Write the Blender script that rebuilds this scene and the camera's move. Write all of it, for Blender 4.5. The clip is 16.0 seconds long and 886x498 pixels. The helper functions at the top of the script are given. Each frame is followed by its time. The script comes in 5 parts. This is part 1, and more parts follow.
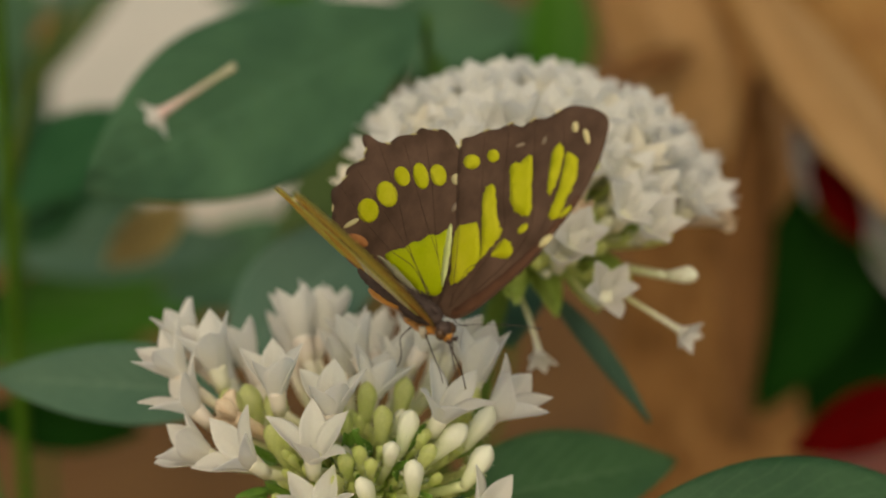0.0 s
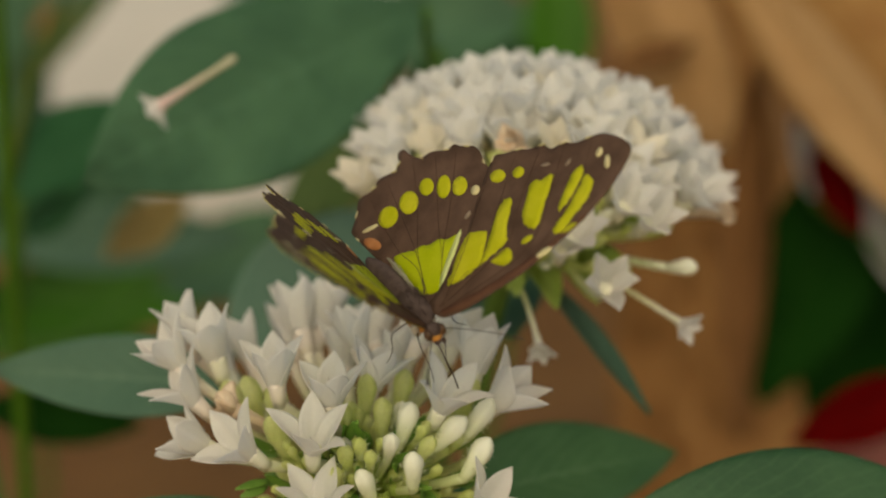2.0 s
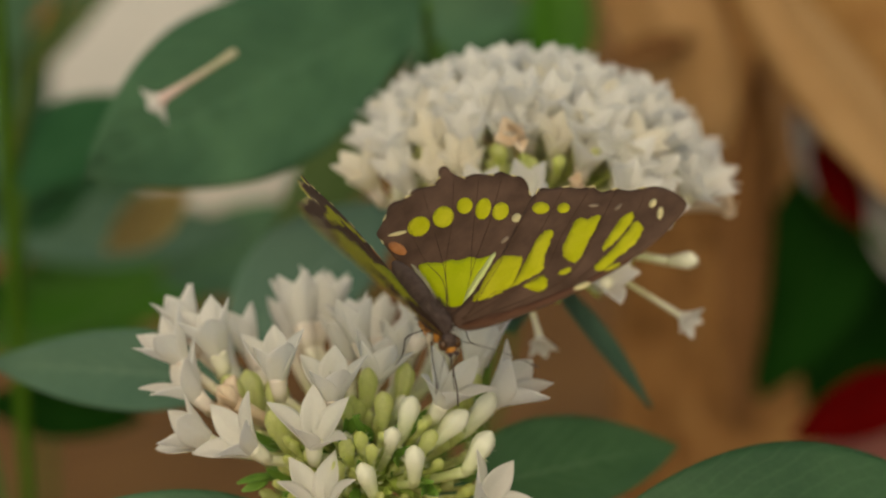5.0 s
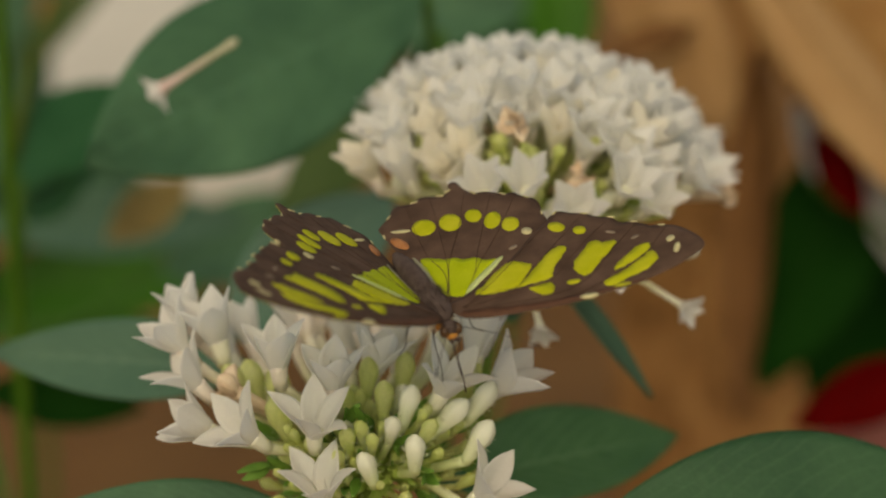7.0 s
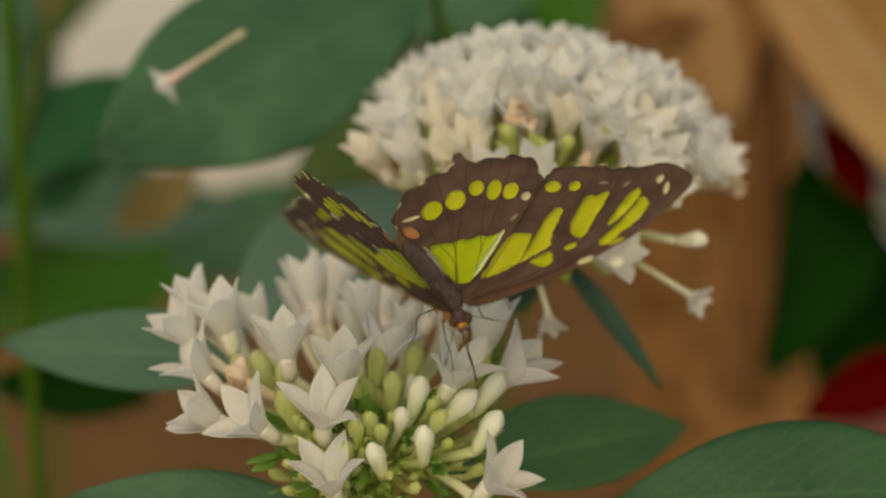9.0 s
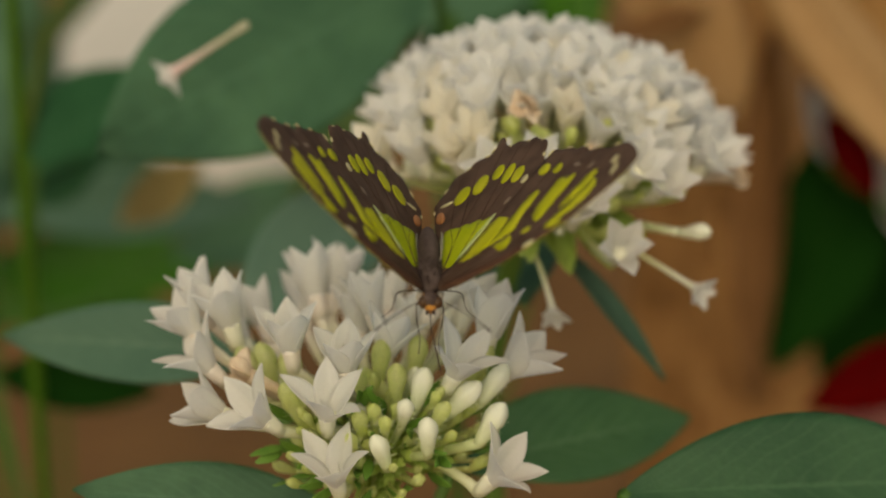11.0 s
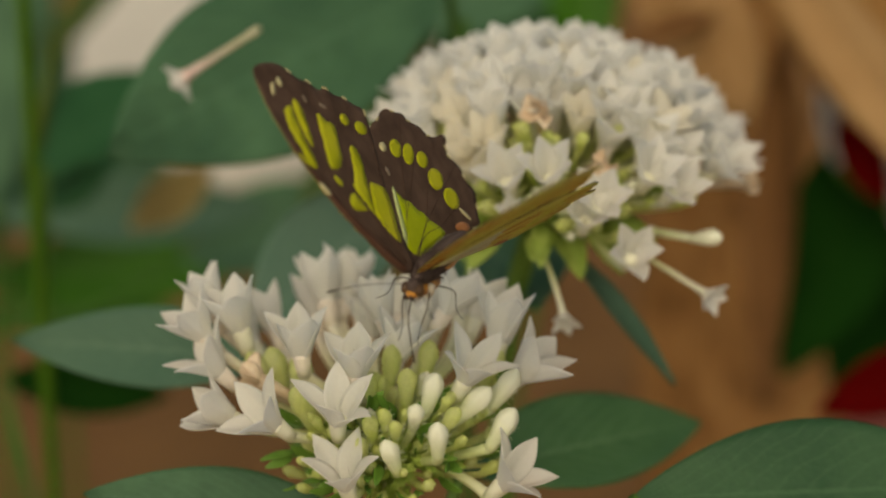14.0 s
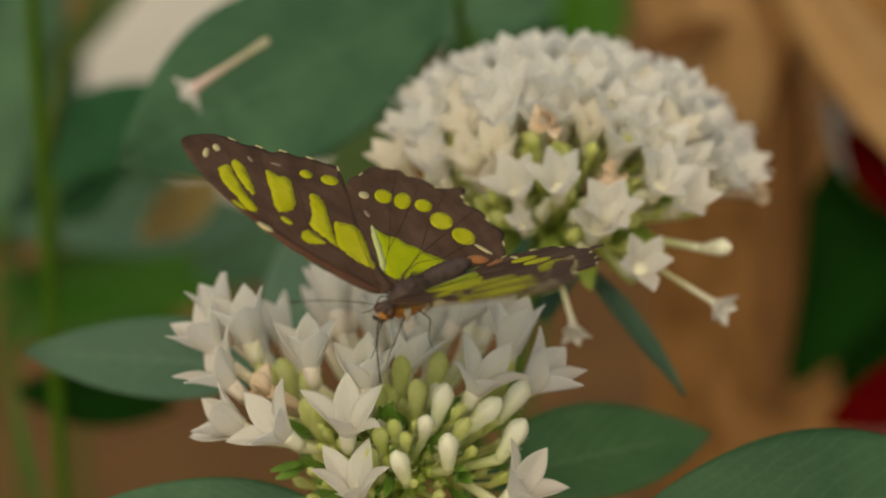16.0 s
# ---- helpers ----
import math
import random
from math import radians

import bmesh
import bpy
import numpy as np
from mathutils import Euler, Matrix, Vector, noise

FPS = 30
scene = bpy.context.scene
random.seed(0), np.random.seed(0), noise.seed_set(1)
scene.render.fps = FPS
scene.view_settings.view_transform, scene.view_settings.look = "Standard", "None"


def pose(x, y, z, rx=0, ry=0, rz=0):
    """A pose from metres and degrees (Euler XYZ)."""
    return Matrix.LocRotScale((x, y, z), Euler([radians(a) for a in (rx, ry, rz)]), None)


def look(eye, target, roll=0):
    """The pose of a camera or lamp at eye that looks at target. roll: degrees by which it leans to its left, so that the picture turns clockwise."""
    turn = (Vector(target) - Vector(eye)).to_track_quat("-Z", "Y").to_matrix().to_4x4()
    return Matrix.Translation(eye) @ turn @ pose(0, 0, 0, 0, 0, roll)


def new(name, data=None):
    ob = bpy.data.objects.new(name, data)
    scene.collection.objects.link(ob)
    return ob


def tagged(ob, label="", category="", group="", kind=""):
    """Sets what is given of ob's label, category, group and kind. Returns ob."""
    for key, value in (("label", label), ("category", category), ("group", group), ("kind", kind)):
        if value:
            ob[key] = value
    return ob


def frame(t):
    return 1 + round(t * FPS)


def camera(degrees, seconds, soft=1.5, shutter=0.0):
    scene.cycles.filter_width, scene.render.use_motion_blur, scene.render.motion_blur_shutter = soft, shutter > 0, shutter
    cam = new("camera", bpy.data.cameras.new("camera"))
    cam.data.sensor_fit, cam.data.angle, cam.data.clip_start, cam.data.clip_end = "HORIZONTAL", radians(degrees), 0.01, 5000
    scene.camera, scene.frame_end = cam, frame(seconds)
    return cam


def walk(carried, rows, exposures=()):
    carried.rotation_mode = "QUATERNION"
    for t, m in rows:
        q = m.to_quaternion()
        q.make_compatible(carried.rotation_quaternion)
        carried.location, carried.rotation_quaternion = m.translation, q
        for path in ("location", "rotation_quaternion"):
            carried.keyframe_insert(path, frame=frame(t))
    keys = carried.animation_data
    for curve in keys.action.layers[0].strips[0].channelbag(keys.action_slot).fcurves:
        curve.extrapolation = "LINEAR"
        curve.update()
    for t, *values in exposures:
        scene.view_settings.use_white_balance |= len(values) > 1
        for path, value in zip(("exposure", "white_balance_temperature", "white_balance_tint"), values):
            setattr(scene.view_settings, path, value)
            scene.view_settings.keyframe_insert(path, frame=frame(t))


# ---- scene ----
cam = camera(20, 16.0, soft=2.1)
cam.data.dof.use_dof = True
cam.data.dof.focus_distance = 0.445
cam.data.dof.aperture_fstop = 9.0
EYE = (0.0, -0.408, 0.190)
walk(cam, [
    (0.0, look(EYE, (0.0, -6e-05, 3e-05), 0.0)),
    (0.5, look(EYE, (0.00021, -0.00017, -0.00021), -0.043)),
    (1.0, look(EYE, (0.00029, -0.00039, -0.00068), -0.052)),
    (1.5, look(EYE, (0.00023, -0.00055, -0.00102), 0.023)),
    (2.0, look(EYE, (6e-05, -0.00067, -0.00127), -0.02)),
    (2.5, look(EYE, (6e-05, -0.00081, -0.00157), -0.071)),
    (3.0, look(EYE, (-0.00034, -0.00088, -0.00171), -0.07)),
    (3.5, look(EYE, (-0.00035, -0.0011, -0.00217), -0.05)),
    (4.0, look(EYE, (-0.00021, -0.0011, -0.00219), -0.099)),
    (6.5, look(EYE, (-3e-05, -0.00165, -0.00334), -0.057)),
    (7.0, look(EYE, (-0.00022, -0.00197, -0.00401), -0.066)),
    (7.5, look(EYE, (-0.0002, -0.00196, -0.00398), -0.097)),
    (8.0, look(EYE, (-0.00053, -0.002, -0.00407), -0.236)),
    (8.5, look(EYE, (-0.00119, -0.00239, -0.00488), -0.236)),
    (9.0, look(EYE, (-0.00177, -0.00271, -0.00554), -0.285)),
    (11.5, look(EYE, (-0.00245, -0.00338, -0.00692), -0.376)),
    (12.0, look(EYE, (-0.00299, -0.00341, -0.00697), -0.328)),
    (12.5, look(EYE, (-0.00315, -0.00329, -0.00673), -0.388)),
    (13.0, look(EYE, (-0.00361, -0.00313, -0.00638), -0.361)),
    (13.5, look(EYE, (-0.00413, -0.0029, -0.00591), -0.444)),
    (14.0, look(EYE, (-0.00434, -0.00293, -0.00596), -0.377)),
    (14.5, look(EYE, (-0.00439, -0.00276, -0.0056), -0.485)),
    (15.0, look(EYE, (-0.00477, -0.00245, -0.00496), -0.403)),
    (15.5, look(EYE, (-0.00551, -0.00225, -0.00451), -0.529)),
    (16.0, look(EYE, (-0.00606, -0.00212, -0.00424), -0.603)),
], exposures=[(0.0, -0.22, 8250, 4), (16.0, -0.22, 8250, 4)])

# ---- world, sun, exposure ----
world = bpy.data.worlds.new("overcast")
scene.world = world
world.use_nodes = True
wn = world.node_tree.nodes
sky = wn.new("ShaderNodeTexSky")
sky.sky_type = "NISHITA"
sky.sun_disc = False
sky.sun_elevation = radians(48)
sky.sun_rotation = radians(190)
sky.dust_density = 4.0
world.node_tree.links.new(sky.outputs[0], wn["Background"].inputs[0])
wn["Background"].inputs[1].default_value = 0.135
sun = new("sun", bpy.data.lights.new("sun", "SUN"))
sun.data.energy = 1.2
sun.data.angle = radians(70)
sun.data.color = (1.0, 0.94, 0.82)
sun.matrix_world = look((-0.15, -0.80, 0.92), (0, 0, 0))

# ---- materials ----


def surface(name, c1, c2, size, rough=0.6, bump=0.1, translucent=0.0, fine=None, sheen=0.0, through_colour=None, c3=None, gloss=0.4):
    """A two-scale mottled surface; size is the metre size of its large patches."""
    m = bpy.data.materials.new(name)
    m.use_nodes = True
    nt = m.node_tree
    n, lk = nt.nodes, nt.links
    b = n["Principled BSDF"]
    co = n.new("ShaderNodeTexCoord")
    big = n.new("ShaderNodeTexNoise")
    big.inputs["Scale"].default_value = 1.0 / size
    big.inputs["Detail"].default_value = 4.0
    small = n.new("ShaderNodeTexNoise")
    small.inputs["Scale"].default_value = 1.0 / (fine or size * 0.12)
    small.inputs["Detail"].default_value = 3.0
    info = n.new("ShaderNodeObjectInfo")
    off = n.new("ShaderNodeVectorMath")
    off.operation = "ADD"
    lk.new(co.outputs["Object"], off.inputs[0])
    lk.new(info.outputs["Random"], off.inputs[1])
    lk.new(off.outputs[0], big.inputs["Vector"])
    lk.new(off.outputs[0], small.inputs["Vector"])
    ramp = n.new("ShaderNodeMapRange")
    ramp.inputs["From Min"].default_value = 0.3
    ramp.inputs["From Max"].default_value = 0.7
    lk.new(big.outputs["Fac"], ramp.inputs["Value"])
    mix = n.new("ShaderNodeMix")
    mix.data_type = "RGBA"
    mix.inputs["A"].default_value = (*c1, 1)
    mix.inputs["B"].default_value = (*c2, 1)
    lk.new(ramp.outputs[0], mix.inputs["Factor"])
    grain = n.new("ShaderNodeMix")
    grain.data_type = "RGBA"
    grain.blend_type = "MULTIPLY"
    grain.inputs["Factor"].default_value = 0.35
    lk.new(mix.outputs["Result"], grain.inputs["A"])
    g2 = n.new("ShaderNodeMapRange")
    g2.inputs["To Min"].default_value = 0.55
    g2.inputs["To Max"].default_value = 1.35
    lk.new(small.outputs["Fac"], g2.inputs["Value"])
    lk.new(g2.outputs[0], grain.inputs["B"])
    colour = grain.outputs["Result"]
    if c3:
        ob_mix = n.new("ShaderNodeMix")
        ob_mix.data_type = "RGBA"
        ob_mix.inputs["B"].default_value = (*c3, 1)
        half = n.new("ShaderNodeMath")
        half.operation = "MULTIPLY"
        half.inputs[1].default_value = 0.5
        lk.new(info.outputs["Random"], half.inputs[0])
        lk.new(half.outputs[0], ob_mix.inputs["Factor"])
        lk.new(colour, ob_mix.inputs["A"])
        colour = ob_mix.outputs["Result"]
    lk.new(colour, b.inputs["Base Color"])
    b.inputs["Roughness"].default_value = rough
    b.inputs["Sheen Weight"].default_value = sheen
    b.inputs["Specular IOR Level"].default_value = gloss
    bp = n.new("ShaderNodeBump")
    bp.inputs["Strength"].default_value = bump
    bp.inputs["Distance"].default_value = (fine or size * 0.12) * 0.5
    lk.new(small.outputs["Fac"], bp.inputs["Height"])
    lk.new(bp.outputs[0], b.inputs["Normal"])
    if translucent:
        tr = n.new("ShaderNodeBsdfTranslucent")
        if through_colour:
            tr.inputs["Color"].default_value = (*through_colour, 1)
        else:
            lk.new(colour, tr.inputs["Color"])
        add = n.new("ShaderNodeMixShader")
        add.inputs[0].default_value = translucent
        lk.new(b.outputs[0], add.inputs[1])
        lk.new(tr.outputs[0], add.inputs[2])
        lk.new(add.outputs[0], n["Material Output"].inputs["Surface"])
    return m


def leaf_surface(name, c1, c2, vein, rough=0.55, translucent=0.15, gloss=0.22):
    """A leaf with a pale midrib and side veins, laid out along its own length."""
    m = surface(name, c1, c2, 0.02, rough, 0.25, translucent, fine=0.0012)
    n, lk = m.node_tree.nodes, m.node_tree.links
    uv = n.new("ShaderNodeUVMap")
    sep = n.new("ShaderNodeSeparateXYZ")
    lk.new(uv.outputs[0], sep.inputs[0])

    def math(op, a, b=None):
        k = n.new("ShaderNodeMath")
        k.operation = op
        for i, v in enumerate((a, b)):
            if v is None:
                continue
            if isinstance(v, (int, float)):
                k.inputs[i].default_value = v
            else:
                lk.new(v, k.inputs[i])
        return k.outputs[0]
    across = math("ABSOLUTE", math("SUBTRACT", sep.outputs[0], 0.5))
    waver = n.new("ShaderNodeTexNoise")
    waver.inputs["Scale"].default_value = 5.0
    lk.new(uv.outputs[0], waver.inputs["Vector"])
    rib = math("LESS_THAN", across, 0.018)
    phase = math("FRACT", math("MULTIPLY", math("ADD", math("SUBTRACT", sep.outputs[1], math("MULTIPLY", math("POWER", across, 1.25), 0.8)), math("MULTIPLY", waver.outputs["Fac"], 0.09)), 11.0))
    side = math("MAXIMUM", 0.0, math("SUBTRACT", 1.0, math("MULTIPLY", math("ABSOLUTE", math("SUBTRACT", phase, 0.5)), 7.0)))
    lines = math("MAXIMUM", rib, math("MULTIPLY", side, 0.55))
    b = n["Principled BSDF"]
    b.inputs["Specular IOR Level"].default_value = gloss
    base = b.inputs["Base Color"].links[0].from_socket
    mix = n.new("ShaderNodeMix")
    mix.data_type = "RGBA"
    mix.inputs["B"].default_value = (*vein, 1)
    lk.new(math("MULTIPLY", lines, 0.65), mix.inputs["Factor"])
    lk.new(base, mix.inputs["A"])
    lk.new(mix.outputs["Result"], b.inputs["Base Color"])
    return m


def tube_surface(name, low, high):
    """A floret's tube: one tint at its base and another at its mouth."""
    m = surface(name, high, high, 0.004, 0.55, 0.1, 0.3, fine=0.0006)
    n, lk = m.node_tree.nodes, m.node_tree.links
    co = n.new("ShaderNodeTexCoord")
    sep = n.new("ShaderNodeSeparateXYZ")
    lk.new(co.outputs["Generated"], sep.inputs[0])
    r = n.new("ShaderNodeValToRGB")
    r.color_ramp.elements[0].position, r.color_ramp.elements[0].color = 0.25, (*low, 1)
    r.color_ramp.elements[1].position, r.color_ramp.elements[1].color = 0.85, (*high, 1)
    lk.new(sep.outputs[2], r.inputs[0])
    lk.new(r.outputs[0], n["Principled BSDF"].inputs["Base Color"])
    return m


PETAL = surface("white petal", (0.885, 0.89, 0.895), (0.875, 0.875, 0.86), 0.006, 0.55, 0.10, 0.68, fine=0.0006, c3=(0.89, 0.88, 0.85), through_colour=(0.97, 0.965, 0.925), gloss=0.25)
# Cream paints the warm tint of tubes showing through the petals.
PETAL_CREAM = surface("cream petal with see-through tint", (0.88, 0.87, 0.82), (0.88, 0.86, 0.80), 0.006, 0.6, 0.12, 0.6, fine=0.0006, c3=(0.87, 0.83, 0.76), through_colour=(0.95, 0.92, 0.80), gloss=0.25)
# Base green pushed further to paint the yellow-green shade between florets.
TUBE = tube_surface("floret tube", (0.66, 0.72, 0.26), (0.87, 0.87, 0.72))
TUBE_PINK = tube_surface("blushed floret tube", (0.62, 0.68, 0.28), (0.88, 0.82, 0.74))
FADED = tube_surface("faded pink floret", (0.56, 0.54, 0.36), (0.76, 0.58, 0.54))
BUD = tube_surface("bud skin", (0.66, 0.76, 0.34), (0.87, 0.89, 0.74))
BUD_GREEN = surface("young bud skin", (0.76, 0.83, 0.36), (0.84, 0.87, 0.52), 0.004, 0.5, 0.15, 0.7, fine=0.0005)
CALYX = surface("calyx green", (0.32, 0.46, 0.08), (0.44, 0.56, 0.14), 0.004, 0.55, 0.2, 0.25, fine=0.0005)
BRACT = surface("bract green", (0.10, 0.24, 0.035), (0.19, 0.36, 0.06), 0.006, 0.5, 0.2, 0.2, fine=0.0006)
WILT = surface("wilted petal", (0.70, 0.52, 0.34), (0.82, 0.71, 0.56), 0.003, 0.7, 0.4, 0.3, fine=0.0004)
STEM = surface("green stem", (0.10, 0.20, 0.03), (0.14, 0.26, 0.05), 0.01, 0.5, 0.2, 0.0, fine=0.001)
STEM_BRIGHT = surface("bright green stem", (0.032, 0.095, 0.003), (0.044, 0.11, 0.005), 0.03, 0.55, 0.1, 0.0, fine=0.002, gloss=0.2)
STEM_OLIVE = surface("yellow-green stem", (0.045, 0.075, 0.006), (0.060, 0.090, 0.010), 0.02, 0.55, 0.2, 0.0, fine=0.001, gloss=0.2)
STEM_DARK = surface("shaded green stem", (0.040, 0.11, 0.015), (0.055, 0.13, 0.022), 0.02, 0.55, 0.2, 0.0, fine=0.001, gloss=0.2)
LEAF = leaf_surface("pentas leaf", (0.029, 0.090, 0.044), (0.066, 0.160, 0.080), (0.070, 0.165, 0.088))
LEAF_PALE = leaf_surface("greyish pentas leaf", (0.055, 0.125, 0.080), (0.075, 0.150, 0.096), (0.12, 0.20, 0.13))
LEAF_FRESH = leaf_surface("mid green leaf", (0.044, 0.125, 0.046), (0.076, 0.176, 0.070), (0.12, 0.23, 0.11))
AMBER = leaf_surface("amber dry leaf", (0.36, 0.27, 0.10), (0.30, 0.23, 0.09), (0.26, 0.19, 0.08), 0.7, 0.15)
# Lighter copy of the dry tan, with light on a ridge painted in.
TAN_LIT = leaf_surface("tan dry leaf, lit ridge", (0.46, 0.28, 0.13), (0.36, 0.20, 0.08), (0.50, 0.32, 0.16), 0.65, 0.15)
LEAF_DEEP = leaf_surface("glossy deep green leaf", (0.020, 0.067, 0.026), (0.042, 0.108, 0.044), (0.060, 0.132, 0.060), 0.45, 0.12, 0.30)
LEAF_GREY = leaf_surface("pale grey-green leaf", (0.095, 0.185, 0.130), (0.125, 0.22, 0.155), (0.17, 0.27, 0.20))
LEAF_MID = leaf_surface("deep green leaf", (0.018, 0.088, 0.028), (0.030, 0.118, 0.042), (0.05, 0.14, 0.06))
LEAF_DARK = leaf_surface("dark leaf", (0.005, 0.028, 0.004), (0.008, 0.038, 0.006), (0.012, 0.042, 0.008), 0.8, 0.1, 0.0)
LEAF_YELLOW = leaf_surface("yellow-green leaf", (0.022, 0.100, 0.003), (0.032, 0.125, 0.005), (0.05, 0.15, 0.01))
LEAF_BRIGHT = leaf_surface("fresh green leaf", (0.025, 0.115, 0.003), (0.036, 0.14, 0.004), (0.07, 0.19, 0.015))
DRY = leaf_surface("dry brown leaf", (0.17, 0.075, 0.020), (0.40, 0.20, 0.070), (0.42, 0.23, 0.09), 0.7, 0.1)
# Dry leaf brown with the shade of a fold put into the colour.
DRY_SHADE = leaf_surface("dry leaf in fold shade", (0.115, 0.050, 0.013), (0.175, 0.080, 0.025), (0.10, 0.045, 0.015), 0.7, 0.05)
LEAF_OLIVE = leaf_surface("olive leaf", (0.045, 0.085, 0.018), (0.06, 0.10, 0.025), (0.09, 0.13, 0.04))
RED_PALE = leaf_surface("dull red leaf", (0.19, 0.05, 0.04), (0.24, 0.075, 0.06), (0.36, 0.18, 0.14), 0.5, 0.15)
# Tan made paler to carry the light along the leaf's edge.
TAN_RIM_LIT = leaf_surface("lit tan leaf rim", (0.40, 0.245, 0.11), (0.34, 0.195, 0.08), (0.42, 0.26, 0.125), 0.65, 0.15)
DRY_TAN = leaf_surface("dry tan leaf", (0.34, 0.185, 0.060), (0.25, 0.12, 0.034), (0.42, 0.24, 0.09), 0.65, 0.15)
BUFF = leaf_surface("pale buff dry leaf", (0.40, 0.34, 0.24), (0.34, 0.25, 0.14), (0.46, 0.40, 0.30), 0.7, 0.15)
RED = leaf_surface("red leaf", (0.064, 0.0012, 0.0014), (0.092, 0.0020, 0.0022), (0.10, 0.005, 0.005), 0.8, 0.1, 0.0)
WHITE_LEAF = leaf_surface("white variegated leaf", (0.50, 0.49, 0.46), (0.57, 0.56, 0.53), (0.36, 0.40, 0.32), 0.5, 0.2)
SOIL = surface("brown mulch", (0.12, 0.053, 0.012), (0.19, 0.090, 0.025), 0.08, 0.9, 0.5, fine=0.008)
PALE = surface("pale gravel", (0.62, 0.58, 0.50), (0.52, 0.49, 0.42), 0.3, 0.85, 0.3, fine=0.012)
BROWN = surface("brown wing scales", (0.054, 0.031, 0.020), (0.104, 0.062, 0.043), 0.005, 0.75, 0.15, fine=0.0004, gloss=0.12)
VEIN = surface("dark wing vein", (0.056, 0.032, 0.021), (0.072, 0.042, 0.029), 0.003, 0.7, 0.1, fine=0.0004, gloss=0.1)
GREEN = surface("yellowish lime wing scales", (0.40, 0.42, 0.010), (0.50, 0.49, 0.030), 0.005, 0.65, 0.12, 0.15, fine=0.0004, gloss=0.15)
BAND_GREEN = surface("lime wing scales", (0.34, 0.42, 0.008), (0.43, 0.49, 0.018), 0.005, 0.65, 0.12, 0.15, fine=0.0004, gloss=0.15)
CREAM = surface("cream wing scales", (0.58, 0.53, 0.27), (0.52, 0.45, 0.24), 0.003, 0.6, 0.1, fine=0.0004)
STREAK = surface("pale green wing streak", (0.46, 0.54, 0.18), (0.52, 0.58, 0.26), 0.003, 0.6, 0.1, fine=0.0004)
FAINT = surface("faint buff wing scales", (0.20, 0.15, 0.10), (0.26, 0.20, 0.14), 0.003, 0.7, 0.1, fine=0.0004)
FOLD_SCALES = surface("pale grey wing fold", (0.20, 0.19, 0.12), (0.28, 0.27, 0.17), 0.003, 0.6, 0.1, fine=0.0004)
COSTA = surface("reddish brown wing edge", (0.084, 0.038, 0.022), (0.105, 0.050, 0.030), 0.004, 0.7, 0.15, fine=0.0004, gloss=0.12)
UNDER_GOLD = surface("golden green wing underside", (0.66, 0.68, 0.10), (0.72, 0.73, 0.20), 0.005, 0.7, 0.1, 0.2, fine=0.0004, gloss=0.1)
ORANGE = surface("orange wing scales", (0.33, 0.12, 0.03), (0.40, 0.17, 0.06), 0.003, 0.6, 0.1, fine=0.0004)
UNDER = surface("tawny wing underside", (0.66, 0.64, 0.13), (0.72, 0.69, 0.22), 0.005, 0.7, 0.1, 0.2, fine=0.0004, gloss=0.1)
UNDER_VEIN = surface("rusty underside vein", (0.46, 0.22, 0.04), (0.54, 0.30, 0.07), 0.003, 0.7, 0.1, fine=0.0004, gloss=0.1)
UNDER_GREEN = surface("pale green wing underside", (0.66, 0.71, 0.46), (0.70, 0.75, 0.56), 0.006, 0.7, 0.1, 0.2, fine=0.0004, gloss=0.1)
FUR = surface("dark body fur", (0.055, 0.038, 0.033), (0.105, 0.076, 0.066), 0.002, 0.8, 0.6, fine=0.0003, gloss=0.12)
FUR_ORANGE = surface("orange body fur", (0.40, 0.15, 0.018), (0.58, 0.27, 0.045), 0.002, 0.8, 0.5, fine=0.0003, sheen=0.3)
PALE_FUR = surface("cream body fur", (0.58, 0.52, 0.40), (0.66, 0.62, 0.52), 0.002, 0.8, 0.5, fine=0.0003)
EYE_SHELL = surface("dark brown compound eye", (0.10, 0.050, 0.020), (0.07, 0.034, 0.014), 0.001, 0.3, 0.3, fine=0.0002)
LIMB = surface("dark leg", (0.030, 0.018, 0.012), (0.055, 0.034, 0.020), 0.003, 0.5, 0.2, fine=0.0004)

# ---- mesh helpers ----


def mesh_of(bm, material, smooth=True, name="mesh"):
    me = bpy.data.meshes.new(name)
    bm.normal_update()
    bm.to_mesh(me)
    bm.free()
    me.materials.append(material)
    if smooth:
        me.polygons.foreach_set("use_smooth", [True] * len(me.polygons))
    return me


def place(name, me, parent=None, m=None, label=""):
    ob = new(name, me)
    ob.parent = parent
    if m is not None:
        ob.matrix_basis = m
    return tagged(ob, label) if label else ob


def part(name, bm, material, parent, label="", m=None, smooth=True):
    return place(name, mesh_of(bm, material, smooth, name), parent, m, label)


def lathe(bm, profile, sides=10, wobble=0.0, seed=0):
    """Rings of (z, radius), closed at both ends."""
    rnd = random.Random(seed)
    rings = []
    for z, r in profile:
        rings.append([bm.verts.new((r * (1 + wobble * rnd.uniform(-1, 1)) * math.cos(2 * math.pi * i / sides),
                                    r * (1 + wobble * rnd.uniform(-1, 1)) * math.sin(2 * math.pi * i / sides), z)) for i in range(sides)])
    for a, b in zip(rings, rings[1:]):
        for i in range(sides):
            bm.faces.new((a[i], a[(i + 1) % sides], b[(i + 1) % sides], b[i]))
    bm.faces.new(rings[0][::-1])
    bm.faces.new(rings[-1])
    return bm


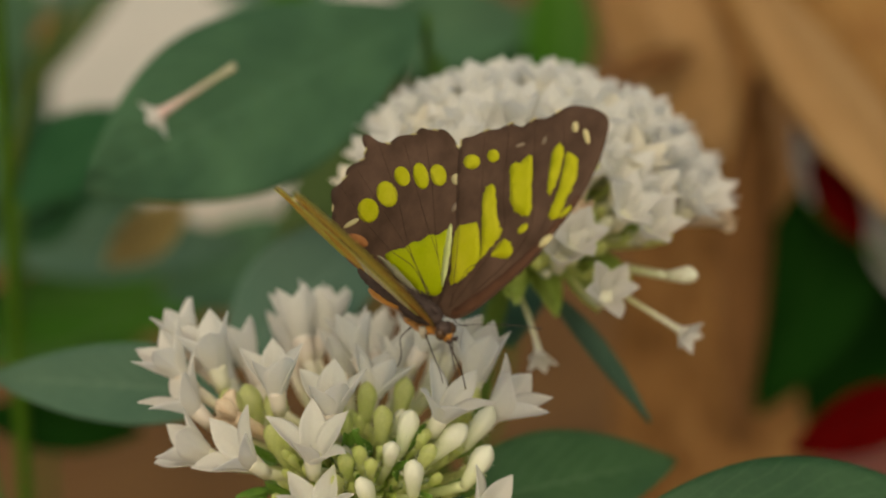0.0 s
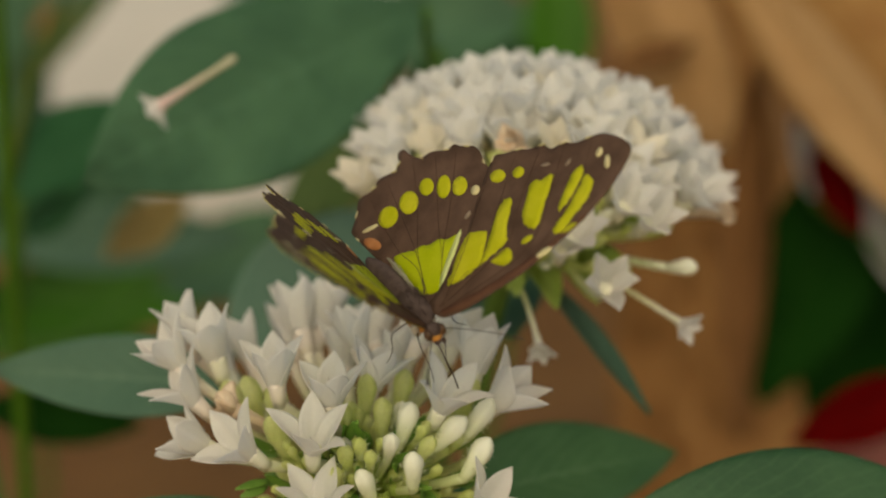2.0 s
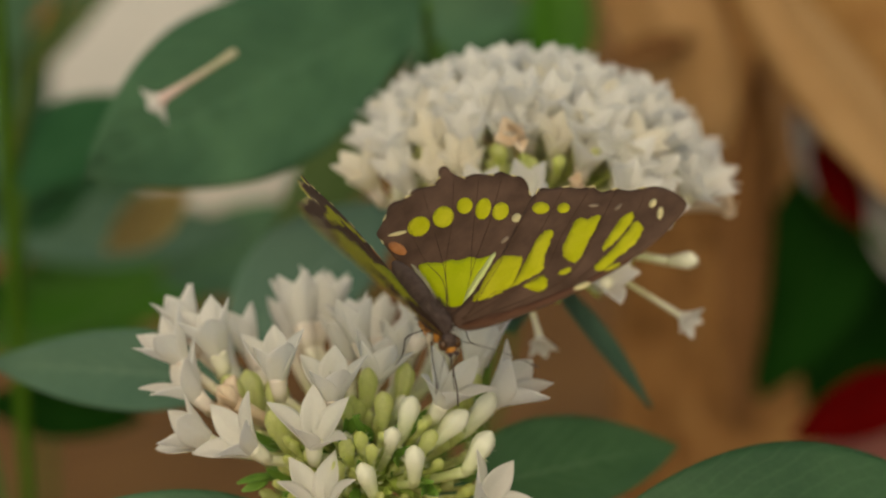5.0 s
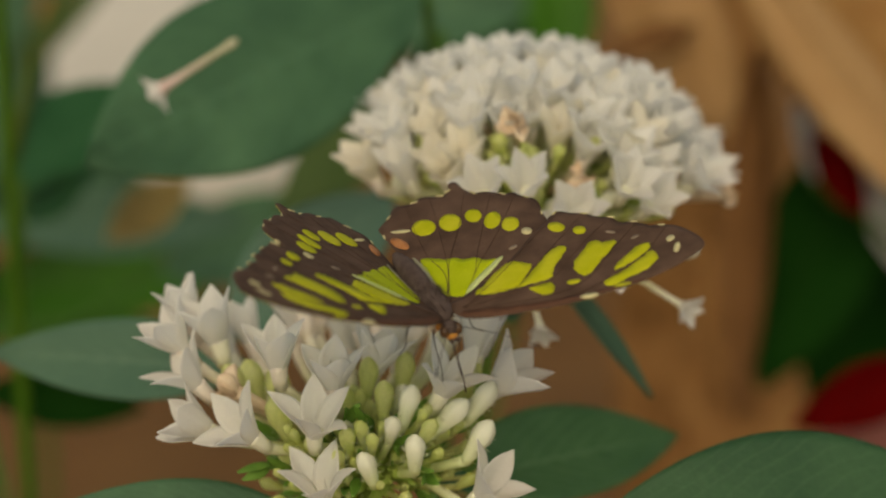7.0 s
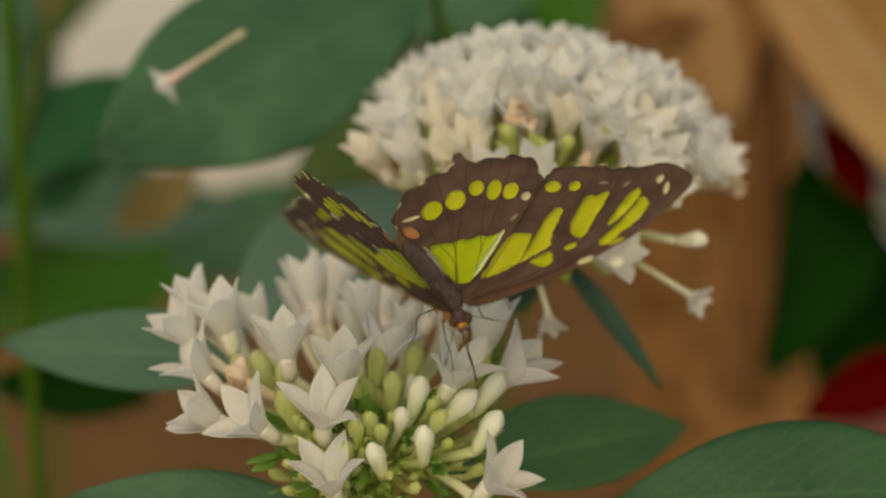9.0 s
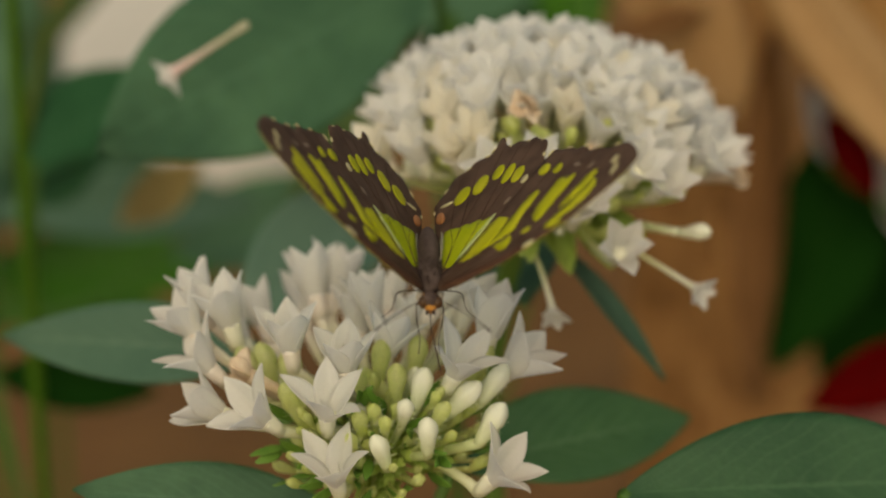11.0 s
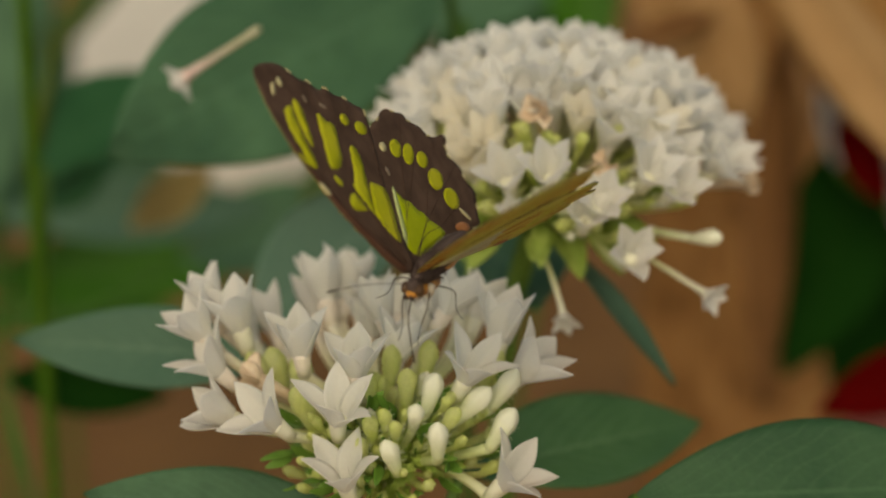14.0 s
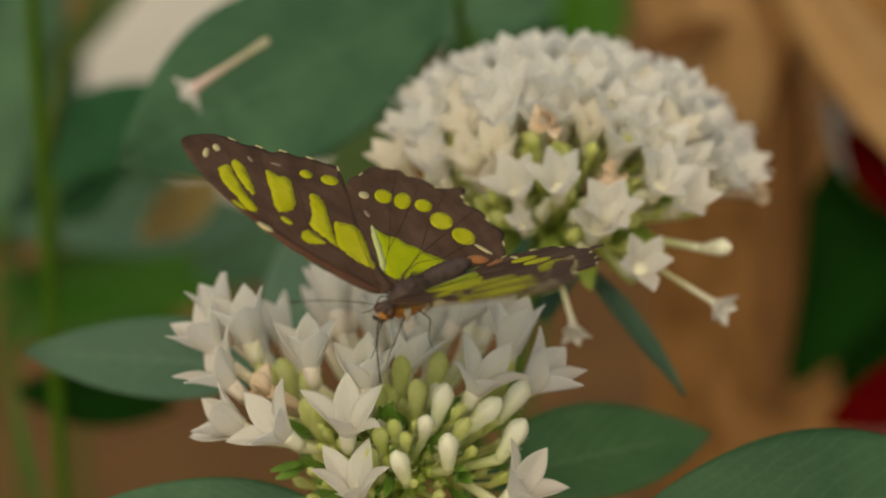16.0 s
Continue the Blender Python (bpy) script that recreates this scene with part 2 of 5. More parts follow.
def tube(bm, points, radii, sides=8):
    """A round limb along points."""
    pts = [Vector(p) for p in points]
    rings = []
    side = None
    for i, p in enumerate(pts):
        d = (pts[min(i + 1, len(pts) - 1)] - pts[max(i - 1, 0)]).normalized()
        if side is None:
            side = d.orthogonal().normalized()
        side = (side - d * side.dot(d)).normalized()
        up = d.cross(side)
        r = radii[i] if isinstance(radii, (list, tuple)) else radii
        rings.append([bm.verts.new(p + r * (side * math.cos(2 * math.pi * k / sides) + up * math.sin(2 * math.pi * k / sides))) for k in range(sides)])
    for a, b in zip(rings, rings[1:]):
        for i in range(sides):
            bm.faces.new((a[i], a[(i + 1) % sides], b[(i + 1) % sides], b[i]))
    bm.faces.new(rings[0][::-1])
    bm.faces.new(rings[-1])
    return bm


def smooth_path(points, steps=6, closed=False):
    """Catmull-Rom through points of any dimension."""
    pts = [Vector(p) for p in points]
    n = len(pts)
    out = []
    for i in range(n if closed else n - 1):
        p = [pts[(i + k - 1) % n] if closed else pts[min(max(i + k - 1, 0), n - 1)] for k in range(4)]
        for j in range(steps):
            t = j / steps
            out.append(0.5 * (2 * p[1] + (p[2] - p[0]) * t + (2 * p[0] - 5 * p[1] + 4 * p[2] - p[3]) * t * t + (3 * p[1] - p[0] - 3 * p[2] + p[3]) * t ** 3))
    if not closed:
        out.append(pts[-1])
    return out


def basis(origin, z_axis, x_hint):
    z = Vector(z_axis).normalized()
    x = Vector(x_hint)
    x = (x - z * x.dot(z)).normalized()
    y = z.cross(x)
    return Matrix.Translation(Vector(origin)) @ Matrix((x, y, z)).transposed().to_4x4()


def leaf_bm(length, width, bend=0.15, fold=0.25, ripple=0.0006, peak=0.45, tip=1.4, rows=36, cols=14, twist=0.0, thick=0.0004, seed=0):
    """A pointed leaf along +x, its upper face towards +z, with a sunken midrib and puckered fields between its veins."""
    bm = bmesh.new()
    uv = bm.loops.layers.uv.new("UVMap")
    rnd = random.Random(seed)
    wave = rnd.uniform(0, 6)
    sheets = []
    for layer in (0, 1):
        grid = []
        for i in range(rows + 1):
            s = i / rows
            a = s / peak if s < peak else (1 - s) / (1 - peak)
            w = width / 2 * (math.sin(a * math.pi / 2) ** (0.85 if s < peak else 1 / tip * 1.25)) + 0.0002
            line = []
            for j in range(cols + 1):
                u = j / cols * 2 - 1
                y = u * w
                z = fold * abs(y) - bend * length * s * s + ripple * math.cos(2 * math.pi * 11 * (s - 0.275 * abs(u))) * (1 - abs(u) ** 4) * min(1, 6 * s)
                z += 0.02 * width * math.sin(5 * s + wave) * u
                y2 = y * math.cos(twist * s) - z * math.sin(twist * s)
                z2 = y * math.sin(twist * s) + z * math.cos(twist * s)
                line.append(bm.verts.new((length * s, y2, z2 - layer * thick)))
            grid.append(line)
        sheets.append(grid)
        for i in range(rows):
            for j in range(cols):
                q = (grid[i][j], grid[i + 1][j], grid[i + 1][j + 1], grid[i][j + 1])
                f = bm.faces.new(q[::-1] if layer == 0 else q)
                for lp in f.loops:
                    for a in (i, i + 1):
                        for b in (j, j + 1):
                            if lp.vert is grid[a][b]:
                                lp[uv].uv = (b / cols, a / rows)
    rim = [sheets[0][i][0] for i in range(rows + 1)] + [sheets[0][rows][j] for j in range(1, cols + 1)] + [sheets[0][i][cols] for i in range(rows - 1, -1, -1)] + [sheets[0][0][j] for j in range(cols - 1, 0, -1)]
    low = [sheets[1][i][0] for i in range(rows + 1)] + [sheets[1][rows][j] for j in range(1, cols + 1)] + [sheets[1][i][cols] for i in range(rows - 1, -1, -1)] + [sheets[1][0][j] for j in range(cols - 1, 0, -1)]
    for i in range(len(rim)):
        k = (i + 1) % len(rim)
        bm.faces.new((rim[i], rim[k], low[k], low[i]))
    return bm


def add_leaf(plant, base, tip_at, width, face, material, label="", name="leaf", **shape):
    """A leaf from base to tip_at whose upper side looks towards face."""
    base, tip_at = Vector(base), Vector(tip_at)
    x = (tip_at - base).normalized()
    z = Vector(face)
    z = (z - x * z.dot(x)).normalized()
    y = z.cross(x)
    m = Matrix.Translation(base) @ Matrix((x, y, z)).transposed().to_4x4()
    length = (tip_at - base).length
    if plant is not None:
        m = plant.matrix_basis.inverted() @ m
    return part(name, leaf_bm(length, width, **shape), material, plant, label, m)


def thing(name, at, label, category, group="", kind=""):
    ob = new(name)
    ob.empty_display_size = 0.02
    ob.matrix_basis = Matrix.Translation(Vector(at))
    return tagged(ob, label, category, group, kind)


TO_EYE = Vector((0, -0.9065, 0.4222))
GROUND = -0.42

# ---- ground ----


def ground():
    bm = bmesh.new()
    xs = [-60, -8, -2, -1, -0.6] + [-0.5 + 0.05 * i for i in range(31)] + [1.2, 2, 8, 60]
    ys = [-60, -8, -2, -1] + [-0.5 + 0.05 * i for i in range(51)] + [2.4, 4, 12, 120]
    grid = [[bm.verts.new((x, y, GROUND + (0.012 * noise.noise(Vector((x * 6, y * 6, 0))) if abs(x) < 2 and abs(y) < 3 else 0))) for y in ys] for x in xs]
    for i in range(len(xs) - 1):
        for j in range(len(ys) - 1):
            bm.faces.new((grid[i][j], grid[i + 1][j], grid[i + 1][j + 1], grid[i][j + 1]))
    tagged(part("ground", bm, SOIL, None), "brown mulched planting bed under the plants", "ground", kind="structure")
    bm = bmesh.new()
    edge = smooth_path([(-6, 1.05, 0), (-1.5, 0.98, 0), (-0.6, 0.96, 0), (-0.2, 0.9, 0), (-0.06, 0.98, 0), (-0.03, 1.3, 0), (-0.05, 2.2, 0), (-0.6, 3.4, 0), (-3, 4.4, 0), (-6, 4.4, 0)], 6, True)
    top = [bm.verts.new((p.x, p.y, GROUND + 0.022)) for p in edge]
    low = [bm.verts.new((p.x, p.y, GROUND - 0.02)) for p in edge]
    bm.faces.new(top)
    for i in range(len(top)):
        k = (i + 1) % len(top)
        bm.faces.new((top[i], low[i], low[k], top[k]))
    bmesh.ops.recalc_face_normals(bm, faces=bm.faces)
    tagged(part("pavement", bm, PALE, None, smooth=False), "pale gravel path beyond the planting bed", "path", kind="structure")


ground()

# ---- florets ----


def petal_mesh(length, width, curl, cup, seed, material=PETAL):
    """A pointed petal along +x, hollow side towards +z; its base stands up and its tip bends outwards."""
    bm = bmesh.new()
    rows, cols = 12, 8
    rnd = random.Random(seed)
    lean = rnd.uniform(-0.05, 0.05)
    phase = rnd.uniform(0, 6)
    sheets = []
    for layer in (0, 1):
        grid = []
        for i in range(rows + 1):
            s = i / rows
            w = width / 2 * (0.66 + 0.34 * math.sin(min(s / 0.5, 1) * math.pi / 2)) * (1 if s < 0.5 else max(0.04, 1 - ((s - 0.5) / 0.5) ** 1.9))
            line = []
            for j in range(cols + 1):
                u = j / cols * 2 - 1
                z = cup * w * u * u * (1 - 0.5 * s) - curl * length * s ** 2.2 - 0.06 * width * math.exp(-(u / 0.22) ** 2) * math.sin(math.pi * min(1, s * 1.15))
                z += 0.00009 * math.sin(7 * s + phase) * u
                line.append(bm.verts.new((length * s, u * w + lean * length * s * s, z - layer * 0.00016 * (1 - 0.5 * s))))
            grid.append(line)
        sheets.append(grid)
        for i in range(rows):
            for j in range(cols):
                q = (grid[i][j], grid[i + 1][j], grid[i + 1][j + 1], grid[i][j + 1])
                bm.faces.new(q if layer else q[::-1])
    for i in range(rows):
        for j in (0, cols):
            bm.faces.new((sheets[0][i][j], sheets[0][i + 1][j], sheets[1][i + 1][j], sheets[1][i][j]))
    for j in range(cols):
        bm.faces.new((sheets[0][rows][j], sheets[0][rows][j + 1], sheets[1][rows][j + 1], sheets[1][rows][j]))
    bmesh.ops.recalc_face_normals(bm, faces=bm.faces)
    return mesh_of(bm, material, True, "petal")


PETALS_WIDE = [petal_mesh(0.0100, 0.0048, c, f, i) for i, (c, f) in enumerate([(0.18, 0.55), (0.24, 0.6), (0.31, 0.5), (0.12, 0.6), (0.20, 0.65), (0.28, 0.45), (0.15, 0.5)])]
PETALS_BROAD = [petal_mesh(0.0094, 0.0052, c, f, i) for i, (c, f) in enumerate([(0.10, 0.6), (0.18, 0.55), (0.06, 0.65)])]
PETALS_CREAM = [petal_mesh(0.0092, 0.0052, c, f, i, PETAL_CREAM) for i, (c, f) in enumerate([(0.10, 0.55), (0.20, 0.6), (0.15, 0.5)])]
SEPAL = leaf_bm(0.0034, 0.0011, 0.1, 0.3, 0, rows=6, cols=4, thick=0.0002)
SEPAL = mesh_of(SEPAL, CALYX, True, "sepal")


def heading(az, el):
    return Vector((math.cos(radians(az)) * math.cos(radians(el)), math.sin(radians(az)) * math.cos(radians(el)), math.sin(radians(el))))


def stalk_frame(plant, centre, az, el):
    d = heading(az, el)
    return plant.matrix_basis.inverted() @ basis(Vector(centre), d, (0.3, 0.2, 1) if abs(el) < 60 else (1, 0.2, 0)), d


def upright(axis):
    return (0.3, 0.2, 1) if abs(axis.z) < 0.8 else (1, 0.2, 0)


def add_floret(plant, centre, mouth, axis, opening, seed, size=1.0, pink=False, pedicel=0.30, petals=PETALS_WIDE):
    """A star-shaped floret: a long tube that springs from centre and opens into a cup of five petals at mouth, along axis."""
    rnd = random.Random(seed)
    axis, centre, mouth = Vector(axis).normalized(), Vector(centre), Vector(mouth)
    frame_m = basis(mouth, axis, upright(axis))
    back = frame_m.inverted()
    m = plant.matrix_basis.inverted() @ frame_m
    start = back @ centre.lerp(mouth, pedicel)
    low = -0.0062 * size
    bend = Vector((start.x * 0.30, start.y * 0.30, min(low * 1.3, start.z * 0.55)))
    pts = smooth_path([start, bend, (0, 0, low)], 6)
    n = len(pts)
    bm = bmesh.new()
    tube(bm, pts, [(0.00080 + 0.00050 * (i / n) ** 2) * size for i in range(n)], 12)
    lathe(bm, [(low - 0.0004, 0.00125 * size), (low * 0.72, 0.00145 * size), (low * 0.45, 0.00165 * size), (low * 0.30, 0.00172 * size), (low * 0.33, 0.00150 * size), (low * 0.42, 0.0010 * size), (low * 0.45, 0.0003 * size)], 14, 0.02, seed)
    fl = part("floret", bm, TUBE_PINK if pink else TUBE, plant, m=m)
    bm = bmesh.new()
    foot = back @ centre
    tube(bm, [foot, foot.lerp(start, 0.6), foot.lerp(start, 0.95), start + (start - foot) * 0.12], [0.0006, 0.0007, 0.0013, 0.0011], 8)
    part("calyx", bm, CALYX, fl)
    turn = rnd.uniform(0, 72)
    for k in range(5):
        o = opening - 8 + rnd.uniform(-6, 6)
        pm = pose(0, 0, 0, 0, 0, turn + 72 * k + rnd.uniform(-5, 5)) @ Matrix.Translation((0.00125 * size, 0, low * 0.42)) @ pose(0, 0, 0, rnd.uniform(-6, 6), -(90 - o), 0) @ Matrix.Diagonal((size * rnd.uniform(0.92, 1.06), size * rnd.uniform(0.94, 1.08), size, 1))
        place("petal", rnd.choice(petals), fl, pm)
    return fl


def add_bud(plant, centre, middle, axis, seed, size=1.0, green=False, hairy=False):
    """A closed club-shaped bud, its swollen tip about middle, on a stalk from centre."""
    rnd = random.Random(seed)
    axis, centre, middle = Vector(axis).normalized(), Vector(centre), Vector(middle)
    frame_m = basis(middle, axis, upright(axis))
    back = frame_m.inverted()
    m = plant.matrix_basis.inverted() @ frame_m
    h = 0.0072 * size
    r = 0.0020 * size
    foot = back @ centre
    low = min(-0.9 * h, foot.z * 0.5) if foot.z < -1.2 * h else -0.9 * h
    stalk = smooth_path([foot, Vector((foot.x * 0.35, foot.y * 0.35, low * 0.75 + foot.z * 0.25)), (0, 0, -0.72 * h)], 5)
    half = len(stalk) // 2
    bm = bmesh.new()
    tube(bm, stalk[half:], [0.00085 * size + 0.00025 * size * i / (len(stalk) - half) for i in range(len(stalk) - half)], 10)
    lathe(bm, [(-h * 0.78, 0.0010 * size), (-h * 0.55, 0.0013 * size), (-h * 0.28, r * 0.80), (h * 0.02, r), (h * 0.22, r * 0.93), (h * 0.36, r * 0.66), (h * 0.45, r * 0.34), (h * 0.50, 0.0001)], 15, 0.03, seed)
    for v in bm.verts:
        if v.co.z > -h * 0.4 and (v.co.x ** 2 + v.co.y ** 2) < (2 * r) ** 2:
            k = 1 + 0.09 * math.cos(5 * math.atan2(v.co.y, v.co.x))
            v.co.x *= k
            v.co.y *= k
    bud = part("bud", bm, BUD_GREEN if green else BUD, plant, m=m)
    bm = bmesh.new()
    tube(bm, stalk[:half + 1] + [stalk[half + 1]], [0.0006] * (half - 1) + [0.0009, 0.0013, 0.0010], 8)
    part("calyx", bm, CALYX, bud)
    d = (stalk[half + 1] - stalk[half]).normalized()
    seat = basis(stalk[half], d, upright(d))
    for k in range(3):
        place("sepal", SEPAL, bud, seat @ pose(0, 0, 0, 0, 0, 120 * k + rnd.uniform(-30, 30)) @ Matrix.Translation((0.0011, 0, 0)) @ pose(0, 0, 0, 0, -rnd.uniform(40, 75), 0))
    if hairy:
        bm = bmesh.new()
        for _ in range(50):
            a, z = rnd.uniform(0, 2 * math.pi), rnd.uniform(-h * 0.75, h * 0.1)
            r0 = (0.0012 if z < -h * 0.4 else 0.0018) * size
            p = Vector((r0 * math.cos(a), r0 * math.sin(a), z))
            q = p + Vector((math.cos(a), math.sin(a), rnd.uniform(-0.2, 0.8))).normalized() * rnd.uniform(0.0006, 0.0012)
            tube(bm, [p, p.lerp(q, 0.6), q], [0.00005, 0.00004, 0.00001], 3)
        tagged(part("hair", bm, BUD, bud), kind="stuff")
    return bud


def add_wilted(plant, centre, az, el, reach, seed, size=1.0):
    rnd = random.Random(seed)
    m, _ = stalk_frame(plant, centre, az, el)
    bm = bmesh.new()
    lathe(bm, [(reach * 0.2, 0.0007), (reach * 0.6, 0.0009), (reach - 0.001, 0.0013), (reach + 0.0004, 0.0016), (reach, 0.0006)], 8, 0.2, seed)
    for k in range(5):
        leaf = leaf_bm(0.0043 * size, 0.0034 * size, rnd.uniform(-0.7, 0.2), rnd.uniform(0.4, 1.0), 0.0, peak=0.5, rows=8, cols=6, twist=rnd.uniform(-1, 1), thick=0.0003, seed=k)
        leaf.transform(Matrix.Translation((0, 0, reach)) @ pose(0, 0, 0, 0, 0, 72 * k + rnd.uniform(-15, 15)) @ pose(0.0008, 0, 0, rnd.uniform(-45, 45), -rnd.uniform(15, 85), 0))
        tmp = bpy.data.meshes.new("tmp")
        leaf.to_mesh(tmp)
        leaf.free()
        bm.from_mesh(tmp)
        bpy.data.meshes.remove(tmp)
    return part("wilted_floret", bm, WILT, plant, "shrivelled orange-brown floret", m)


# ---- the plant under the butterfly ----

CENTRE = Vector((-0.0154, 0.0031, -0.0501))


def near_plant():
    plant = thing("pentas_plant", (CENTRE.x + 0.012, CENTRE.y + 0.02, GROUND), "pentas plant with a white star-flowered head on a green stem", "plant", "white flowering plants")
    inv = plant.matrix_basis.inverted()
    bm = bmesh.new()
    tube(bm, [inv @ p for p in smooth_path([(CENTRE.x + 0.012, CENTRE.y + 0.02, GROUND - 0.01), (CENTRE.x + 0.008, CENTRE.y + 0.016, -0.25), (CENTRE.x + 0.002, CENTRE.y + 0.008, -0.1), CENTRE])], 0.0026, 10)
    part("stem", bm, STEM, plant)
    # mouth in mm from the head's centre, axis, opening, blushed, size
    front_florets = [(-7.8, -20.8, 19.2, 0.01, -0.21, 0.98, 34, 0, 1.02), (-6.8, -25.9, 8.7, -0.20, -0.19, 0.96, 34, 0, 1.02), (-20.6, -18.8, 16.6, -0.63, -0.28, 0.73, 34, 0, 1.02), (-15.4, -4.0, 24.2, -0.11, 0.06, 0.99, 28, 1, 1.07), (-4.7, -12.7, 24.4, -0.03, 0.01, 1.00, 30, 1, 1.04), (2.6, -0.8, 21.3, 0.21, 0.23, 0.95, 28, 1, 1.02), (15.9, -11.4, 22.1, 0.40, -0.15, 0.90, 34, 0, 1.02), (23.3, -21.3, 5.9, 0.63, -0.15, 0.76, 32, 0, 1.04)]
    side_florets = [(-29.9, -11.5, 13.6, -0.87, -0.06, 0.49, 30, 0, 1.02), (-31.9, -2.4, 18.7, -0.68, 0.06, 0.73, 34, 1, 1.02), (-35.1, 5.9, 22.1, -0.63, 0.17, 0.76, 28, 1, 1.02), (-27.9, 8.6, 23.1, -0.25, 0.17, 0.95, 26, 0, 1.18), (-33.6, 15.2, 23.0, -0.42, 0.31, 0.85, 22, 1, 1.02), (-13.0, 32.5, 17.0, -0.21, 0.42, 0.88, 24, 1, 1.23), (-8.8, 36.3, 15.5, 0.18, 0.43, 0.89, 24, 1, 1.23), (21.5, 4.6, 22.7, 0.14, 0.27, 0.95, 24, 0, 1.20), (26.7, -2.2, 17.9, 0.74, 0.04, 0.67, 30, 0, 1.20)]
    inner_florets = [(-1.0, 14.9, 21.6, -0.26, 0.34, 0.91, 25, 1, 1.07), (12.5, 10.2, 25.4, 0.50, 0.30, 0.81, 28, 1, 1.07), (6.5, 14.8, 16.8, 0.04, 0.36, 0.93, 22, 1, 1.02), (10.2, 23.9, 17.0, 0.26, 0.42, 0.87, 24, 1, 1.07), (-3.4, 18.8, 15.9, -0.08, 0.27, 0.96, 24, 1, 1.02), (17.9, 25.7, 16.0, 0.34, 0.56, 0.76, 26, 0, 1.07)]
    rear_florets = [(-23.2, 28.0, 12.4, -0.34, 0.56, 0.76, 24, 1, 1.02), (-15.0, 39.7, 8.9, -0.08, 0.77, 0.63, 26, 1, 1.02), (2.0, 41.6, 7.9, -0.00, 0.83, 0.56, 26, 1, 1.02), (-5.8, 36.2, 10.7, -0.03, 0.65, 0.76, 24, 1, 1.02), (14.6, 39.9, 8.7, 0.22, 0.82, 0.53, 26, 0, 1.02), (-27.5, 24.7, 10.4, -0.48, 0.59, 0.64, 24, 0, 1.02)]
    # tip's middle in mm from the head's centre, axis, size, green
    open_buds = [(9.0, -12.9, 19.2, 0.25, 0.09, 0.96, 1.05, 0), (17.2, -11.9, 16.3, 0.69, 0.07, 0.72, 1.10, 0), (22.6, -7.1, 16.9, 0.57, 0.28, 0.77, 1.08, 0), (22.1, -15.5, 13.4, 0.53, 0.21, 0.82, 1.10, 0), (10.1, -21.8, 14.3, 0.01, -0.07, 1.00, 1.00, 0), (1.5, -23.1, 11.8, -0.29, -0.10, 0.95, 0.95, 0), (6.1, -20.1, 18.0, 0.12, -0.41, 0.90, 0.85, 0), (-2.0, -21.1, 16.2, -0.10, -0.41, 0.90, 0.80, 1)]
    green_buds = [(1.3, -3.6, 20.0, 0.09, 0.27, 0.96, 1.0, 1), (8.0, 0.3, 18.8, 0.17, 0.27, 0.95, 1.0, 1), (-23.8, 0.7, 15.7, -0.41, 0.23, 0.88, 1.21, 1), (-20.6, 2.8, 15.4, -0.25, 0.26, 0.93, 1.21, 1), (-15.5, -3.0, 17.1, -0.08, 0.19, 0.98, 1.21, 1), (-14.9, -12.4, 16.0, -0.38, -0.03, 0.93, 1.10, 1), (-2.9, -9.4, 17.3, -0.03, 0.10, 0.99, 1.00, 1)]
    small_buds = [(20.1, 1.6, 16.6, 0.50, 0.30, 0.81, 1.05, 1), (-7.5, 1.6, 17.2, -0.08, 0.27, 0.96, 1.00, 1), (4.3, -8.9, 18.2, 0.04, 0.10, 0.99, 0.95, 1), (12.6, -18.5, 16.5, 0.44, -0.12, 0.89, 0.80, 1), (0.5, -19.5, 17.1, -0.05, -0.33, 0.94, 0.70, 1), (2.5, -21.2, 15.7, 0.01, -0.41, 0.91, 0.65, 1), (-3.6, -21.7, 12.6, -0.17, -0.34, 0.92, 0.65, 1)]
    for i, (x, y, z, ax, ay, az, opening, blush, size) in enumerate(front_florets + side_florets + inner_florets + rear_florets):
        add_floret(plant, CENTRE, CENTRE + Vector((x, y, z)) / 1000, (ax, ay, az), opening, 100 + i, size, bool(blush), petals=PETALS_WIDE if opening > 30 else PETALS_BROAD)
    for i, (x, y, z, ax, ay, az, size, green) in enumerate(open_buds + green_buds + small_buds):
        add_bud(plant, CENTRE, CENTRE + Vector((x, y, z)) / 1000, (ax, ay, az), 200 + i, size * 0.92, bool(green), hairy=True)
    rnd = random.Random(5)
    for i in range(64):
        d = heading(-82 + rnd.gauss(0, 40), rnd.uniform(-8, 48))
        axis = (d + Vector((rnd.uniform(-0.12, 0.12), rnd.uniform(-0.12, 0.12), 0.7))).normalized()
        add_bud(plant, CENTRE, CENTRE + d * rnd.uniform(0.017, 0.026), axis, 300 + i, rnd.uniform(0.38, 0.6), True)
    for i in range(30):
        d = heading(rnd.uniform(-150, -25), rnd.uniform(42, 72))
        add_bud(plant, CENTRE, CENTRE + d * rnd.uniform(0.014, 0.019), d + Vector((0, 0, 0.5)), 370 + i, rnd.uniform(0.6, 0.85), rnd.random() < 0.6)
    add_wilted(plant, CENTRE, -173, 32, 0.027, 7)
    add_wilted(plant, CENTRE, -166, 36, 0.029, 8)
